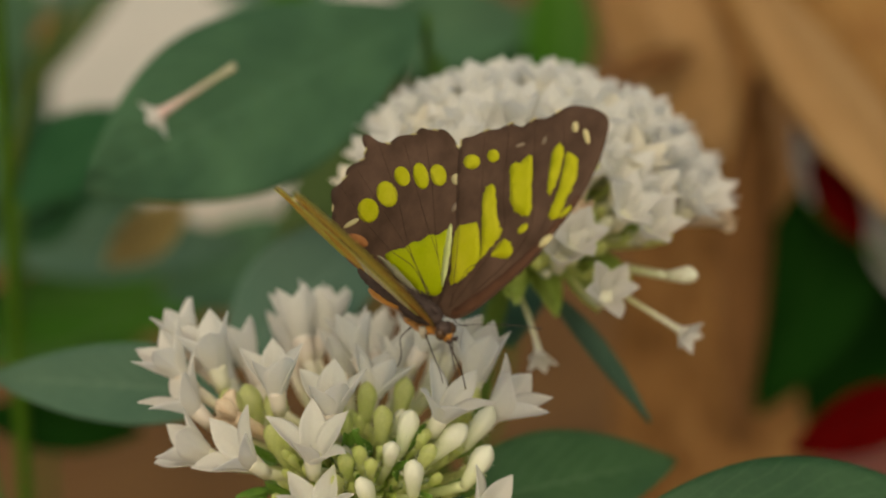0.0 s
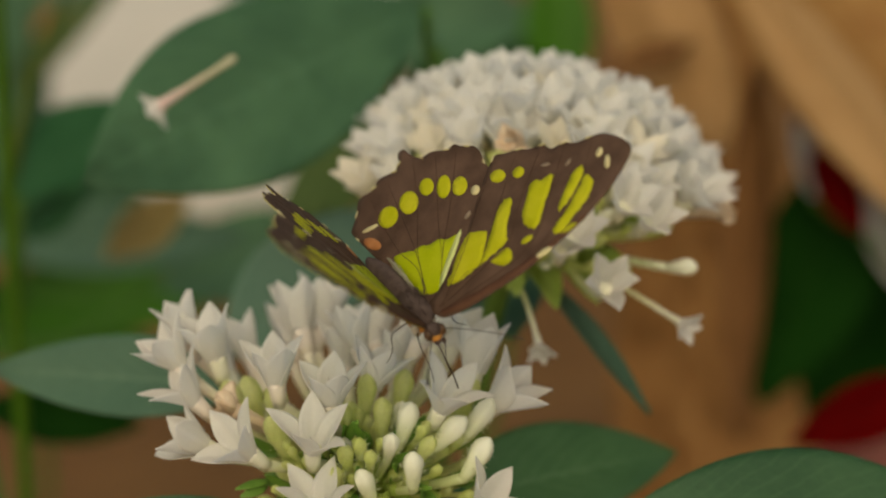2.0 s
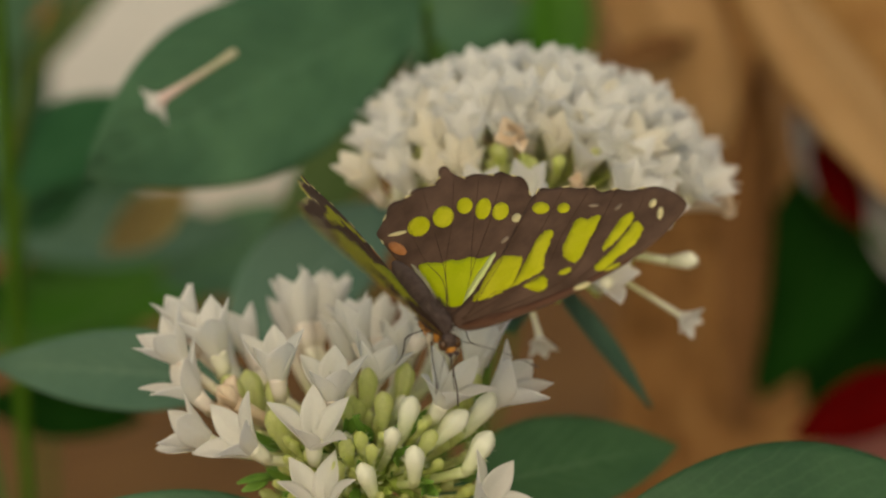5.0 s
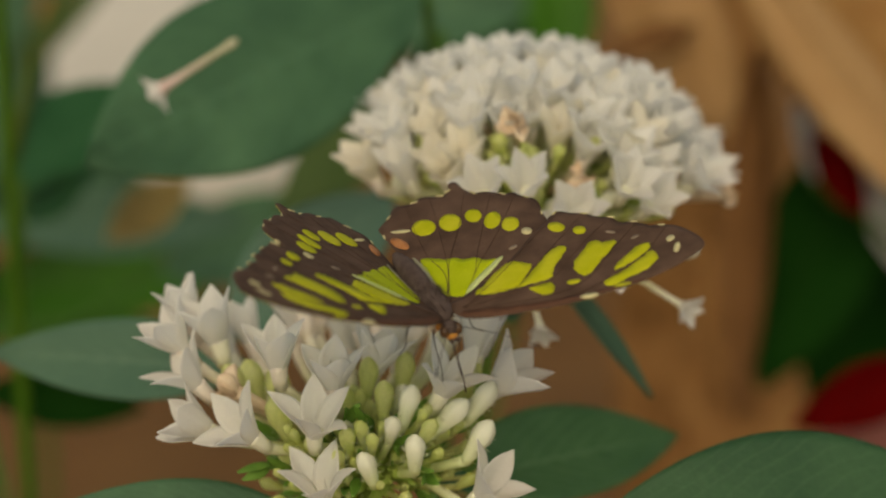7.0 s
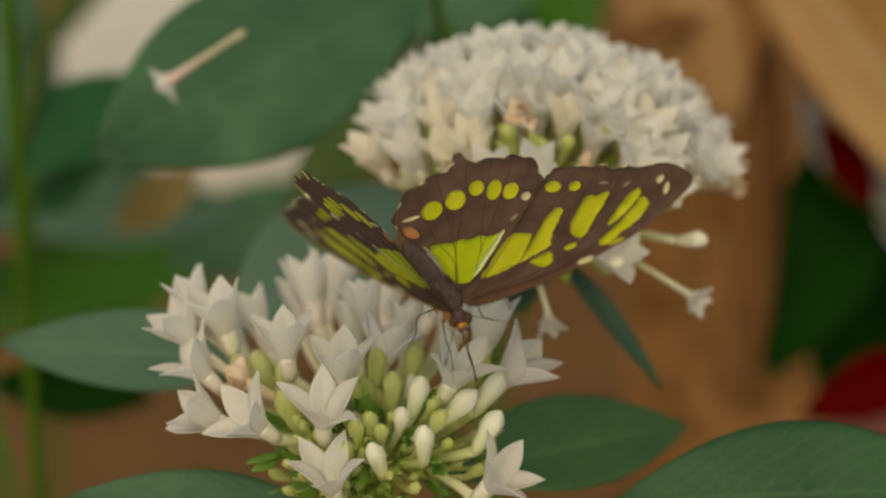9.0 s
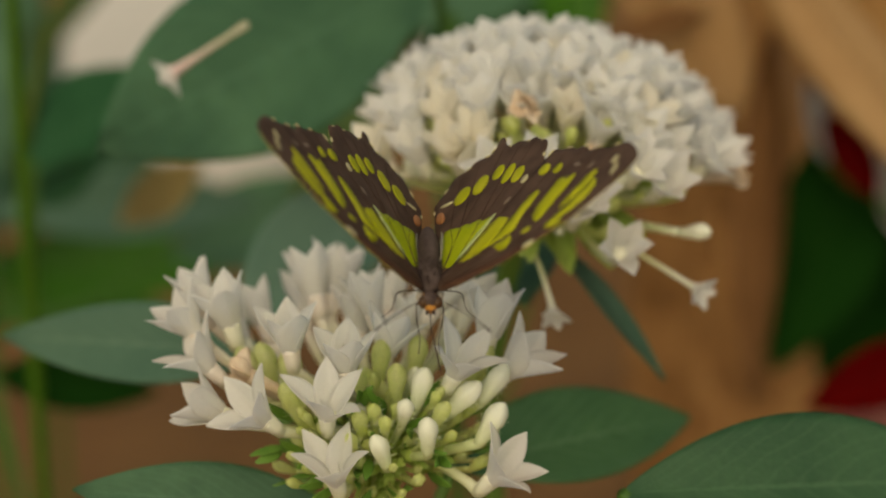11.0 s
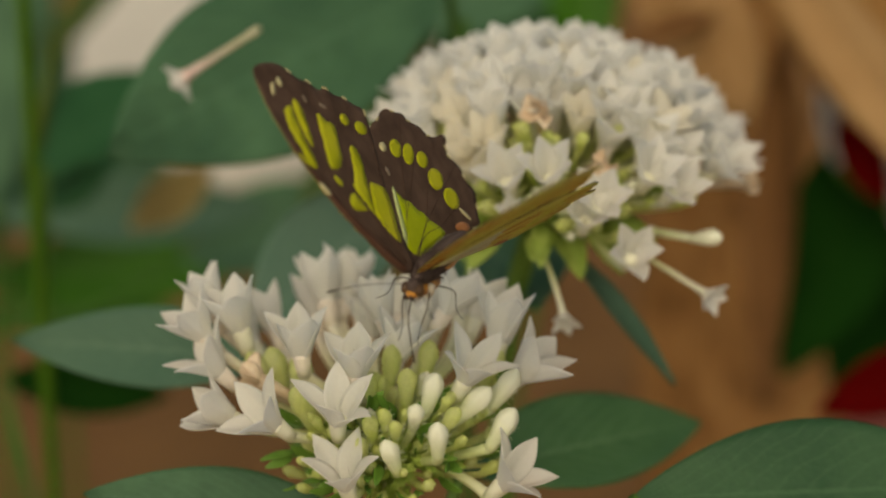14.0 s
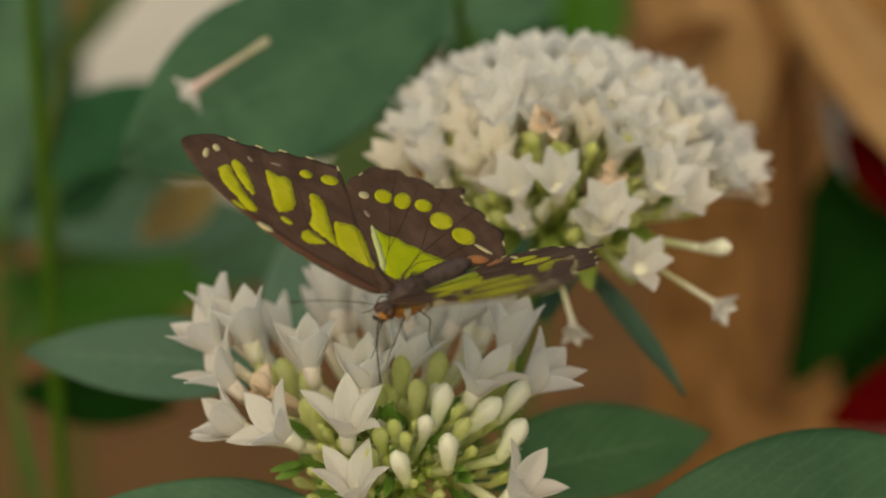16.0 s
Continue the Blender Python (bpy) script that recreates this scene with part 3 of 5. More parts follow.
    for i in range(90):
        d = heading(-85 + rnd.uniform(-75, 75), rnd.uniform(-4, 50))
        base = CENTRE + d * rnd.uniform(0.010, 0.021)
        add_leaf(plant, base, base + (d + Vector((rnd.uniform(-0.5, 0.5), rnd.uniform(-0.3, 0.3), rnd.uniform(-0.2, 0.4)))).normalized() * rnd.uniform(0.004, 0.008), rnd.uniform(0.0010, 0.0019), TO_EYE + Vector((rnd.uniform(-1, 1), 0, rnd.uniform(-1, 1))), BRACT, name="bract", rows=8, cols=4, thick=0.0002, ripple=0.0)
    # foliage below the head
    add_leaf(plant, (-0.0387, 0.0462, -0.0546), (-0.0979, 0.0658, -0.0600), 0.0177, (0, -0.72, 0.7), LEAF_PALE, "greyish green leaf", bend=0.03, peak=0.42)
    add_leaf(plant, (-0.0484, 0.0885, -0.0703), (-0.0115, 0.1491, -0.0587), 0.0263, (-0.2, -0.85, 0.5), LEAF_GREY, "greyish green leaf", bend=0.03)
    add_leaf(plant, (-0.0015, 0.0146, -0.0632), (0.0508, 0.0545, -0.0722), 0.0218, (0, -0.55, 0.83), LEAF_FRESH, "broad green leaf", bend=0.05)
    add_leaf(plant, (-0.0226, -0.0062, -0.0605), (-0.0723, -0.0040, -0.0558), 0.0143, (0, -0.72, 0.7), LEAF, "broad green leaf", bend=0.04)
    for a in ((-0.0387, 0.0462, -0.0546), (-0.0484, 0.0885, -0.0703), (-0.0015, 0.0146, -0.0632), (-0.0237, -0.0069, -0.0620)):
        bm = bmesh.new()
        tube(bm, [inv @ p for p in smooth_path([(CENTRE.x + 0.004, CENTRE.y + 0.011, -0.11), ((a[0] + CENTRE.x) / 2, (a[1] + CENTRE.y) / 2, -0.085), a], 4)], 0.0012, 6)
        part("petiole", bm, STEM, plant)


near_plant()

# ---- the plant behind ----

BACK = Vector((0.0171, 0.0683, -0.0263))


def back_plant():
    plant = thing("pentas_plant", (BACK.x + 0.01, BACK.y + 0.03, GROUND), "pentas plant with a full domed head of white star florets", "plant", "white flowering plants")
    inv = plant.matrix_basis.inverted()
    bm = bmesh.new()
    tube(bm, [inv @ p for p in smooth_path([(BACK.x + 0.01, BACK.y + 0.03, GROUND - 0.01), (BACK.x - 0.002, BACK.y + 0.02, -0.2), (BACK.x - 0.010, BACK.y + 0.012, -0.09), (BACK.x - 0.006, BACK.y + 0.006, -0.05), BACK])], 0.0026, 10)
    part("stem", bm, STEM, plant)
    rnd = random.Random(11)
    n = 108
    for i in range(n):
        el = math.degrees(math.asin(0.12 + 0.87 * (i + 0.5) / n))
        az = (i * 137.508) % 360
        side = (az + 180) % 360 - 180
        if (abs(side + 95) < 17 and 18 < el < 50) or (abs(side + 63) < 10 and 8 < el < 30) or (abs(side + 125) < 9 and 5 < el < 24):
            continue
        if math.cos(radians(az)) * math.cos(radians(el)) < -0.35 and el < 16:
            continue
        if -128 < side < -15 and el < 19:
            continue
        reach = 0.0398 - 0.0130 * math.sin(radians(el)) + rnd.uniform(-0.0018, 0.0018)
        d = heading(az + rnd.uniform(-4, 4), el + rnd.uniform(-3, 3))
        axis = d + Vector((rnd.uniform(-0.12, 0.12), rnd.uniform(-0.12, 0.12), 1.0 + 0.5 * max(0.0, -math.sin(radians(az)))))
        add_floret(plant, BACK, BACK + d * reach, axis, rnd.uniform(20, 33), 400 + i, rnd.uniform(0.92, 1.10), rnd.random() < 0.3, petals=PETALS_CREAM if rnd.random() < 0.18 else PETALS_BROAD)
    for i in range(64):
        d = heading(*((rnd.uniform(-180, 0), rnd.uniform(0, 40)) if i < 34 else (rnd.uniform(-116, -76) if i < 54 else rnd.uniform(-118, -48), rnd.uniform(8, 48))))
        add_bud(plant, BACK, BACK + d * rnd.uniform(0.025, 0.032), d + Vector((0, 0, 0.6)), 600 + i, rnd.uniform(0.5, 0.8), rnd.random() < 0.7)
    add_wilted(plant, BACK, -97, 50, 0.0335, 21, 0.95)
    add_wilted(plant, BACK, -72, 30, 0.034, 22, 0.65)
    add_wilted(plant, BACK, -5, 4, 0.040, 23, 0.8)
    # hanging and low florets under the dome
    for foot, az, el, reach, opening, seed, size, lift in [
            ((4, -4, -6), -71, 13, 33.8, 34, 701, 0.90, 0.8), ((4, -2, -4), -47, -8, 38.4, 40, 702, 0.50, 0.0), ((-4, -6, -4), -79, -14, 30.9, 40, 703, 0.48, -0.25), ((0, -2, 0), -75, 21, 35.0, 34, 705, 0.95, 0.9), ((2, 0, 0), -52, 19, 36.0, 36, 706, 0.95, 0.8), ((2, 0, 0), -60, 26, 36.0, 34, 707, 0.98, 0.9), ((2, 0, 0), -25, 18, 36.5, 36, 708, 0.95, 0.6), ((-2, 0, 0), -103, 27, 35.0, 30, 709, 1.0, 0.9), ((0, 0, 0), -92, 29, 35.5, 28, 710, 1.0, 1.2), ((0, 0, 0), -104, 15, 33.5, 24, 711, 0.6, 1.0), ((0, 0, 0), -80, 15, 35.0, 30, 712, 0.95, 1.1)]:
        foot = BACK + Vector(foot) / 1000
        d = heading(az, el)
        add_floret(plant, foot, foot + d * reach / 962, d + Vector((0, 0, lift)), opening, seed, size, petals=PETALS_BROAD)
    d = heading(-40, 10)
    add_bud(plant, BACK, BACK + Vector((0.004, -0.002, -0.006)) + d * 0.036, d + Vector((0, 0, 0.15)), 704, 0.85, False)
    for i in range(44):
        az, el = rnd.uniform(-170, -10), rnd.uniform(-25, 35)
        d = Vector((math.cos(radians(az)) * math.cos(radians(el)), math.sin(radians(az)) * math.cos(radians(el)), math.sin(radians(el))))
        base = BACK + d * rnd.uniform(0.010, 0.018)
        add_leaf(plant, base, base + d * rnd.uniform(0.008, 0.014), 0.004, (0, -0.3, 1), CALYX, name="bract", rows=8, cols=4, thick=0.0002, ripple=0.0)
    add_leaf(plant, (0.0200, 0.0605, -0.0358), (0.0434, 0.0484, -0.0618), 0.0051, (0.75, -0.6, 0.3), LEAF_PALE, "narrow drooping green leaf", bend=0.02, fold=0.5)
    add_leaf(plant, (0.0156, 0.0683, -0.0544), (0.0000, 0.1411, -0.0648), 0.031, (0, -0.6, 0.8), LEAF_FRESH, "mid green leaf", bend=0.05)


back_plant()

# ---- background plants ----


def leafy_plant(at, stem_top, label, leaves, stem_material=STEM, stem_radius=0.002):
    plant = thing("leafy_plant", at, label, "plant", "background plants")
    inv = plant.matrix_basis.inverted()
    bm = bmesh.new()
    pts = smooth_path([(at[0], at[1], at[2] - 0.01), (at[0] * 0.7 + stem_top[0] * 0.3, at[1] * 0.7 + stem_top[1] * 0.3, at[2] * 0.6 + stem_top[2] * 0.4), stem_top], 8)
    tube(bm, [inv @ p for p in pts], stem_radius, 10)
    part("stem", bm, stem_material, plant)
    for i, (base, tip_at, width, face, material, shape) in enumerate(leaves):
        add_leaf(plant, base, tip_at, width, face, material, seed=i, **shape)
        near = min(pts, key=lambda p: (p - Vector(base) + Vector((0, 0, 0.03))).length)
        bm = bmesh.new()
        tube(bm, [inv @ p for p in smooth_path([near, (Vector(base) + near) / 2 + Vector((0, 0, -0.006)), base], 4)], 0.0013, 6)
        part("petiole", bm, STEM_DARK, plant)
    return plant


leafy_plant((0.0023, 0.1700, GROUND), (-0.0013, 0.1750, -0.0290), "pentas plant with one broad dark green leaf", [
    ((-0.0043, 0.1620, -0.0133), (-0.0790, 0.1014, -0.0318), 0.0430, (-0.1, -0.85, 0.5), LEAF, dict(bend=0.02, fold=0.10, ripple=0.0016, peak=0.56)),
    ((-0.0103, 0.2815, -0.0823), (-0.0482, 0.2240, -0.1111), 0.0243, (-0.3, -0.6, 0.7), LEAF_OLIVE, dict(bend=0.05)),
], STEM_DARK, 0.002)
upright_plant = leafy_plant((-0.1118, 0.1506, GROUND), (-0.1112, 0.1888, 0.0030), "plant with an upright bright green stem", [
    ((-0.1112, 0.1954, -0.0777), (-0.0809, 0.2436, -0.0690), 0.0275, (-0.2, -0.8, 0.6), LEAF_MID, dict(bend=0.03)),
    ((-0.1237, 0.2454, -0.1123), (-0.0935, 0.2366, -0.0840), 0.0192, (-0.4, -0.8, 0.5), LEAF_MID, dict(bend=0.03)),
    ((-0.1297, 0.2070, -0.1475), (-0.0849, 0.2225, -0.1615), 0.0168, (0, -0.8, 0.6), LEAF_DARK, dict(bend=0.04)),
    ((-0.1222, 0.2301, -0.0980), (-0.0934, 0.2806, -0.0852), 0.0243, (-0.3, -0.85, 0.45), LEAF_MID, dict(bend=0.03)),
], STEM_BRIGHT, 0.0018)
branch_bm = bmesh.new()
tube(branch_bm, [upright_plant.matrix_basis.inverted() @ p for p in smooth_path([(-0.1149, 0.1946, -0.0796), (-0.1127, 0.2122, -0.0660), (-0.1107, 0.2280, -0.0560), (-0.1051, 0.2556, -0.0448)], 5)], [0.0021 - 0.00006 * k for k in range(16)], 8)
part("branch", branch_bm, STEM_OLIVE, upright_plant, "slender yellow-green branch")
leafy_plant((-0.1613, 0.3465, GROUND), (-0.1613, 0.3642, -0.1652), "low leafy plant with greyish leaves", [
    ((-0.1501, 0.3169, -0.1484), (-0.0631, 0.3544, -0.1627), 0.0231, (0, -0.8, 0.6), LEAF_PALE, dict(bend=0.02)),
    ((-0.0990, 0.3735, -0.1922), (-0.0325, 0.3838, -0.1708), 0.0323, (0, -0.8, 0.6), LEAF, dict(bend=0.02)),
    ((-0.1954, 0.4400, -0.1920), (-0.1263, 0.4435, -0.1844), 0.0481, (0, -0.8, 0.6), LEAF, dict(bend=0.02)),
    ((-0.1853, 0.5091, -0.2095), (-0.1041, 0.5206, -0.2321), 0.0250, (0, -0.8, 0.6), LEAF, dict(bend=0.02)),
], STEM_DARK, 0.002)
leafy_plant((-0.2033, 0.4682, GROUND), (-0.1988, 0.4834, -0.2646), "low plant with yellow-green strap leaves", [
    ((-0.1867, 0.4425, -0.2341), (-0.0824, 0.4716, -0.2425), 0.0326, (0, -0.7, 0.7), LEAF_YELLOW, dict(bend=0.02)),
    ((-0.1936, 0.4993, -0.2778), (-0.1110, 0.4974, -0.2820), 0.0252, (0, -0.7, 0.7), LEAF_YELLOW, dict(bend=0.02)),
], STEM_DARK, 0.002)
leafy_plant((-0.1757, 0.5459, GROUND), (-0.1710, 0.5998, -0.1332), "tall plant with soft green leaves", [
    ((-0.1769, 0.4054, -0.1953), (-0.1688, 0.4558, -0.0870), 0.0385, (0.2, -0.9, 0.3), LEAF, dict(bend=0.02)),
    ((-0.1706, 0.4907, -0.2015), (-0.1684, 0.5298, -0.1176), 0.0287, (0.2, -0.9, 0.3), LEAF, dict(bend=0.02)),
    ((-0.1662, 0.5081, -0.2116), (-0.1718, 0.5470, -0.1280), 0.0247, (0.2, -0.9, 0.3), LEAF, dict(bend=0.02)),
    ((-0.1729, 0.4727, -0.1692), (-0.1152, 0.4988, -0.1130), 0.0118, (-0.2, -0.9, 0.3), LEAF_OLIVE, dict(bend=0.02)),
    ((-0.1977, 0.6237, -0.2001), (-0.1457, 0.6405, -0.1643), 0.0223, (-0.2, -0.9, 0.3), LEAF_PALE, dict(bend=0.02)),
], STEM_DARK, 0.002)
leafy_plant((-0.0356, 0.6039, GROUND), (-0.0307, 0.6290, -0.1889), "plant with dull green leaves behind the flower heads", [
    ((-0.0356, 0.6311, -0.1844), (-0.1024, 0.6373, -0.1710), 0.0272, (0, -0.8, 0.6), LEAF_PALE, dict(bend=0.02)),
    ((-0.0350, 0.4867, -0.1392), (0.0397, 0.4894, -0.1334), 0.0374, (0, -0.8, 0.6), LEAF, dict(bend=0.02)),
    ((-0.0607, 0.4876, -0.1373), (-0.0553, 0.4993, -0.1121), 0.0160, (0, -0.9, 0.4), LEAF_YELLOW, dict(bend=0.02)),
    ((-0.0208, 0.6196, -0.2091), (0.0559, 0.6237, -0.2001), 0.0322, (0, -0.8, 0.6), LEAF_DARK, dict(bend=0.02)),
], STEM_DARK, 0.002)
leafy_plant((-0.0008, 0.4278, GROUND), (0.0447, 0.4514, -0.1438), "plant with bright green upright leaves", [
    ((0.0427, 0.4293, -0.1439), (0.0407, 0.4524, -0.0943), 0.0253, (0, -0.9, 0.4), LEAF_BRIGHT, dict(bend=0.02)),
], STEM_DARK, 0.002)
leafy_plant((0.0751, -0.0075, GROUND), (0.0708, -0.0002, -0.0713), "plant with broad dark green leaves", [
    ((0.0301, -0.0132, -0.0519), (0.1032, 0.0053, -0.0595), 0.0275, (0, -0.62, 0.78), LEAF_DEEP, dict(bend=0.03, fold=0.12, peak=0.5)),
], STEM_DARK, 0.002)
leafy_plant((0.1771, 0.4156, GROUND), (0.1688, 0.4427, -0.1626), "plant with dark hanging leaves", [
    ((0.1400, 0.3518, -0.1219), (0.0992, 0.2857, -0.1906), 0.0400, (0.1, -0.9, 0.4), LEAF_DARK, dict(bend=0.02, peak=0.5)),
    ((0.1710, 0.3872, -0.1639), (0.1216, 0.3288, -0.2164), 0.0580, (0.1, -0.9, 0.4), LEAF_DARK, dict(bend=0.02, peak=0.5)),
], STEM_DARK, 0.002)
leafy_plant((0.1888, 0.3456, GROUND), (0.1849, 0.3619, -0.1939), "plant with red and white patterned leaves", [
    ((0.1363, 0.2100, -0.1410), (0.0970, 0.2027, -0.1567), 0.0173, (0, -0.9, 0.4), RED, dict(bend=0.03)),
    ((0.1386, 0.2195, -0.1681), (0.1030, 0.2178, -0.1718), 0.0113, (0, -0.8, 0.6), RED_PALE, dict(bend=0.03)),
    ((0.1324, 0.3255, -0.1305), (0.1545, 0.3073, -0.1687), 0.0144, (0, -0.9, 0.4), WHITE_LEAF, dict(bend=0.03)),
    ((0.1272, 0.2819, -0.1292), (0.1124, 0.3029, -0.1083), 0.0120, (0, -0.9, 0.4), RED, dict(bend=0.03)),
    ((0.1180, 0.3231, -0.1357), (0.1176, 0.3655, -0.1164), 0.0085, (0, -0.9, 0.4), WHITE_LEAF, dict(bend=0.03)),
], STEM_DARK, 0.002)


def dry_leaf(label, base, tip_at, width, face, material, **shape):
    """A withered leaf, or a stretch of one's shade or light: a blade with a raised midrib on it."""
    ob = thing("dry_leaf", base, label, "leaf", "dry leaves")
    blade = add_leaf(ob, base, tip_at, width, face, material, name="blade", **shape)
    length = (Vector(tip_at) - Vector(base)).length
    bend = shape.get("bend", 0.15)
    bm = bmesh.new()
    pts = [Vector((length * k / 20, 0, -bend * length * (k / 20) ** 2 + 0.0003)) for k in range(20)]
    tube(bm, pts, [0.0016 * (1 - 0.8 * k / 20) for k in range(20)], 8)
    part("midrib", bm, material, blade)
    return ob


dry_leaf("large brown withered leaf hanging down to the ground", (0.0944, 0.4768, -0.0894), (0.0891, 0.3875, GROUND), 0.0828, (-0.45, -0.85, 0.3), DRY, bend=0.03, fold=-0.55, ripple=0.002, peak=0.55)
# Added dark blade: paints the shade where the large leaf curves away.
dry_leaf("dark strip for the shaded fold of the large brown leaf", (0.1019, 0.3442, -0.0915), (0.0921, 0.2557, -0.1839), 0.0205, (0.5, -0.8, 0.2), DRY_SHADE, bend=0.03, fold=-0.3, ripple=0.002, peak=0.5)
dry_leaf("tan withered leaf with a lit rolled edge", (0.0757, 0.3720, -0.0301), (0.2072, 0.2899, -0.1590), 0.0720, (0.1, -0.75, 0.65), DRY_TAN, bend=0.02, fold=0.12, ripple=0.001, peak=0.5)
# Separate rim blade; its paler tan paints the leaf's lit edge.
dry_leaf("lit rolled rim of the tan withered leaf", (0.0832, 0.3118, -0.0432), (0.1541, 0.2415, -0.1209), 0.0235, (0.1, -0.75, 0.65), TAN_RIM_LIT, bend=0.03, fold=-0.5, ripple=0.001, peak=0.5)
# Added dark sliver: paints the fold's shadow across the leaf top.
dry_leaf("dark strip for the fold shadow on the brown leaf", (0.0514, 0.3313, -0.0952), (0.0798, 0.3351, -0.0872), 0.0082, (0, -0.8, 0.6), DRY_SHADE, bend=0.02, fold=0.3, ripple=0.001, peak=0.5)
dry_leaf("dry buff leaf lying among the foliage", (-0.1037, 0.5291, -0.2139), (-0.0330, 0.5410, -0.1884), 0.0275, (0, -0.75, 0.65), BUFF, bend=0.02, fold=0.15, ripple=0.001, peak=0.5)
dry_leaf("amber withered leaf among green ones", (-0.1006, 0.2699, -0.1308), (-0.0761, 0.2779, -0.1141), 0.0148, (0, -0.8, 0.6), AMBER, bend=0.02, fold=0.15, ripple=0.001, peak=0.5)
# Added blade: its pale colour paints the lit ridge where the leaf bends.
dry_leaf("pale tan blade for the lit ridge above the brown leaf", (0.0508, 0.3510, -0.0515), (0.0928, 0.3279, -0.1247), 0.0342, (-0.3, -0.8, 0.5), TAN_LIT, bend=0.03, fold=-0.4, ripple=0.002, peak=0.45)
dry_leaf("small orange dry leaf caught among stems", (-0.1579, 0.5050, -0.1471), (-0.1427, 0.5096, -0.1372), 0.0098, (0, -0.75, 0.65), DRY_TAN, bend=0.02, fold=0.15, ripple=0.001, peak=0.5)


def fallen_floret(a, c):
    """A dropped floret that lies on the broad leaf: a thin tube and a crumpled mouth."""
    a, c = Vector(a), Vector(c)
    ob = thing("fallen_floret", c, "fallen pinkish white floret lying on a leaf", "flower")
    m = basis((0, 0, 0), c - a, (0, 0, 1))
    L = (c - a).length
    bm = bmesh.new()
    lathe(bm, [(-L, 0.0006), (-L * 0.95, 0.0009), (-L * 0.75, 0.00062), (-L * 0.4, 0.00070), (-L * 0.12, 0.0011), (-0.001, 0.0015), (0.0008, 0.0017), (0.0002, 0.0009)], 10, 0.06, 5)
    part("tube", bm, FADED, ob, m=m)
    rnd = random.Random(3)
    for k in range(5):
        place("petal", rnd.choice(PETALS_WIDE), ob, m @ pose(0, 0, 0, 0, 0, 72 * k) @ Matrix.Translation((0.0016, 0, -0.0008)) @ pose(0, 0, 0, 0, -rnd.uniform(40, 75), 0) @ Matrix.Diagonal((0.38, 0.7, 0.8, 1)))


fallen_floret((-0.0445, 0.0982, -0.0021), (-0.0615, 0.0937, -0.0120))

# ---- butterfly ----

HINGE = (0.0013, 0.0, 0.0012)


def arch(v):
    """Height of the wing's membrane above its plane, v metres out from the hinge."""
    return 0.045 * v * (1 - v / 0.044)


def wing_sheet(outline, side, rise, thick, step=0.0013):
    """A closed thin sheet that follows the wing's arch inside an outline of (forward, outward) in mm."""
    from mathutils import geometry
    ring = [Vector((p[1] / 1000, p[0] / 1000)) for p in outline]
    lo = [min(p[i] for p in ring) for i in (0, 1)]
    hi = [max(p[i] for p in ring) for i in (0, 1)]
    inner = []
    x = lo[0] + step / 2
    while x < hi[0]:
        y = lo[1] + step / 2
        while y < hi[1]:
            q = Vector((x, y))
            hits = 0
            close = 1.0
            for i, a in enumerate(ring):
                b = ring[(i + 1) % len(ring)]
                if (a.y > y) != (b.y > y) and x < (b.x - a.x) * (y - a.y) / (b.y - a.y) + a.x:
                    hits += 1
                close = min(close, (a - q).length)
            if hits % 2 and close > step * 0.45:
                inner.append(q)
            y += step
        x += step
    n = len(ring)
    verts, _, faces, _, _, _ = geometry.delaunay_2d_cdt(ring + inner, [(i, (i + 1) % n) for i in range(n)], [], 1, 1e-7)
    bm = bmesh.new()
    top = [bm.verts.new((side * p.x, p.y, arch(p.x) + rise + thick)) for p in verts]
    low = [bm.verts.new((side * p.x, p.y, arch(p.x) + rise)) for p in verts]
    for f in faces:
        bm.faces.new([top[i] for i in f])
        bm.faces.new([low[i] for i in reversed(f)])
    count = {}
    for f in faces:
        for a, b in zip(f, list(f[1:]) + [f[0]]):
            count[(a, b)] = 1
    for a, b in list(count):
        if (b, a) not in count:
            bm.faces.new((top[b], top[a], low[a], low[b]))
    bmesh.ops.recalc_face_normals(bm, faces=bm.faces)
    return bm


def blob(u, v, a, b, turn, n=14):
    """A rounded spot in the wing's plane, mm."""
    c, s = math.cos(radians(turn)), math.sin(radians(turn))
    out = []
    for i in range(n):
        x, y = a * math.cos(2 * math.pi * i / n), b * math.sin(2 * math.pi * i / n)
        out.append((u + c * x - s * y, v + s * x + c * y))
    return out


def rounded(points):
    rnd = random.Random(len(points))
    return [(p.x + rnd.uniform(-0.13, 0.13), p.y + rnd.uniform(-0.13, 0.13)) for p in smooth_path([(*p, 0) for p in points], 5, True)]


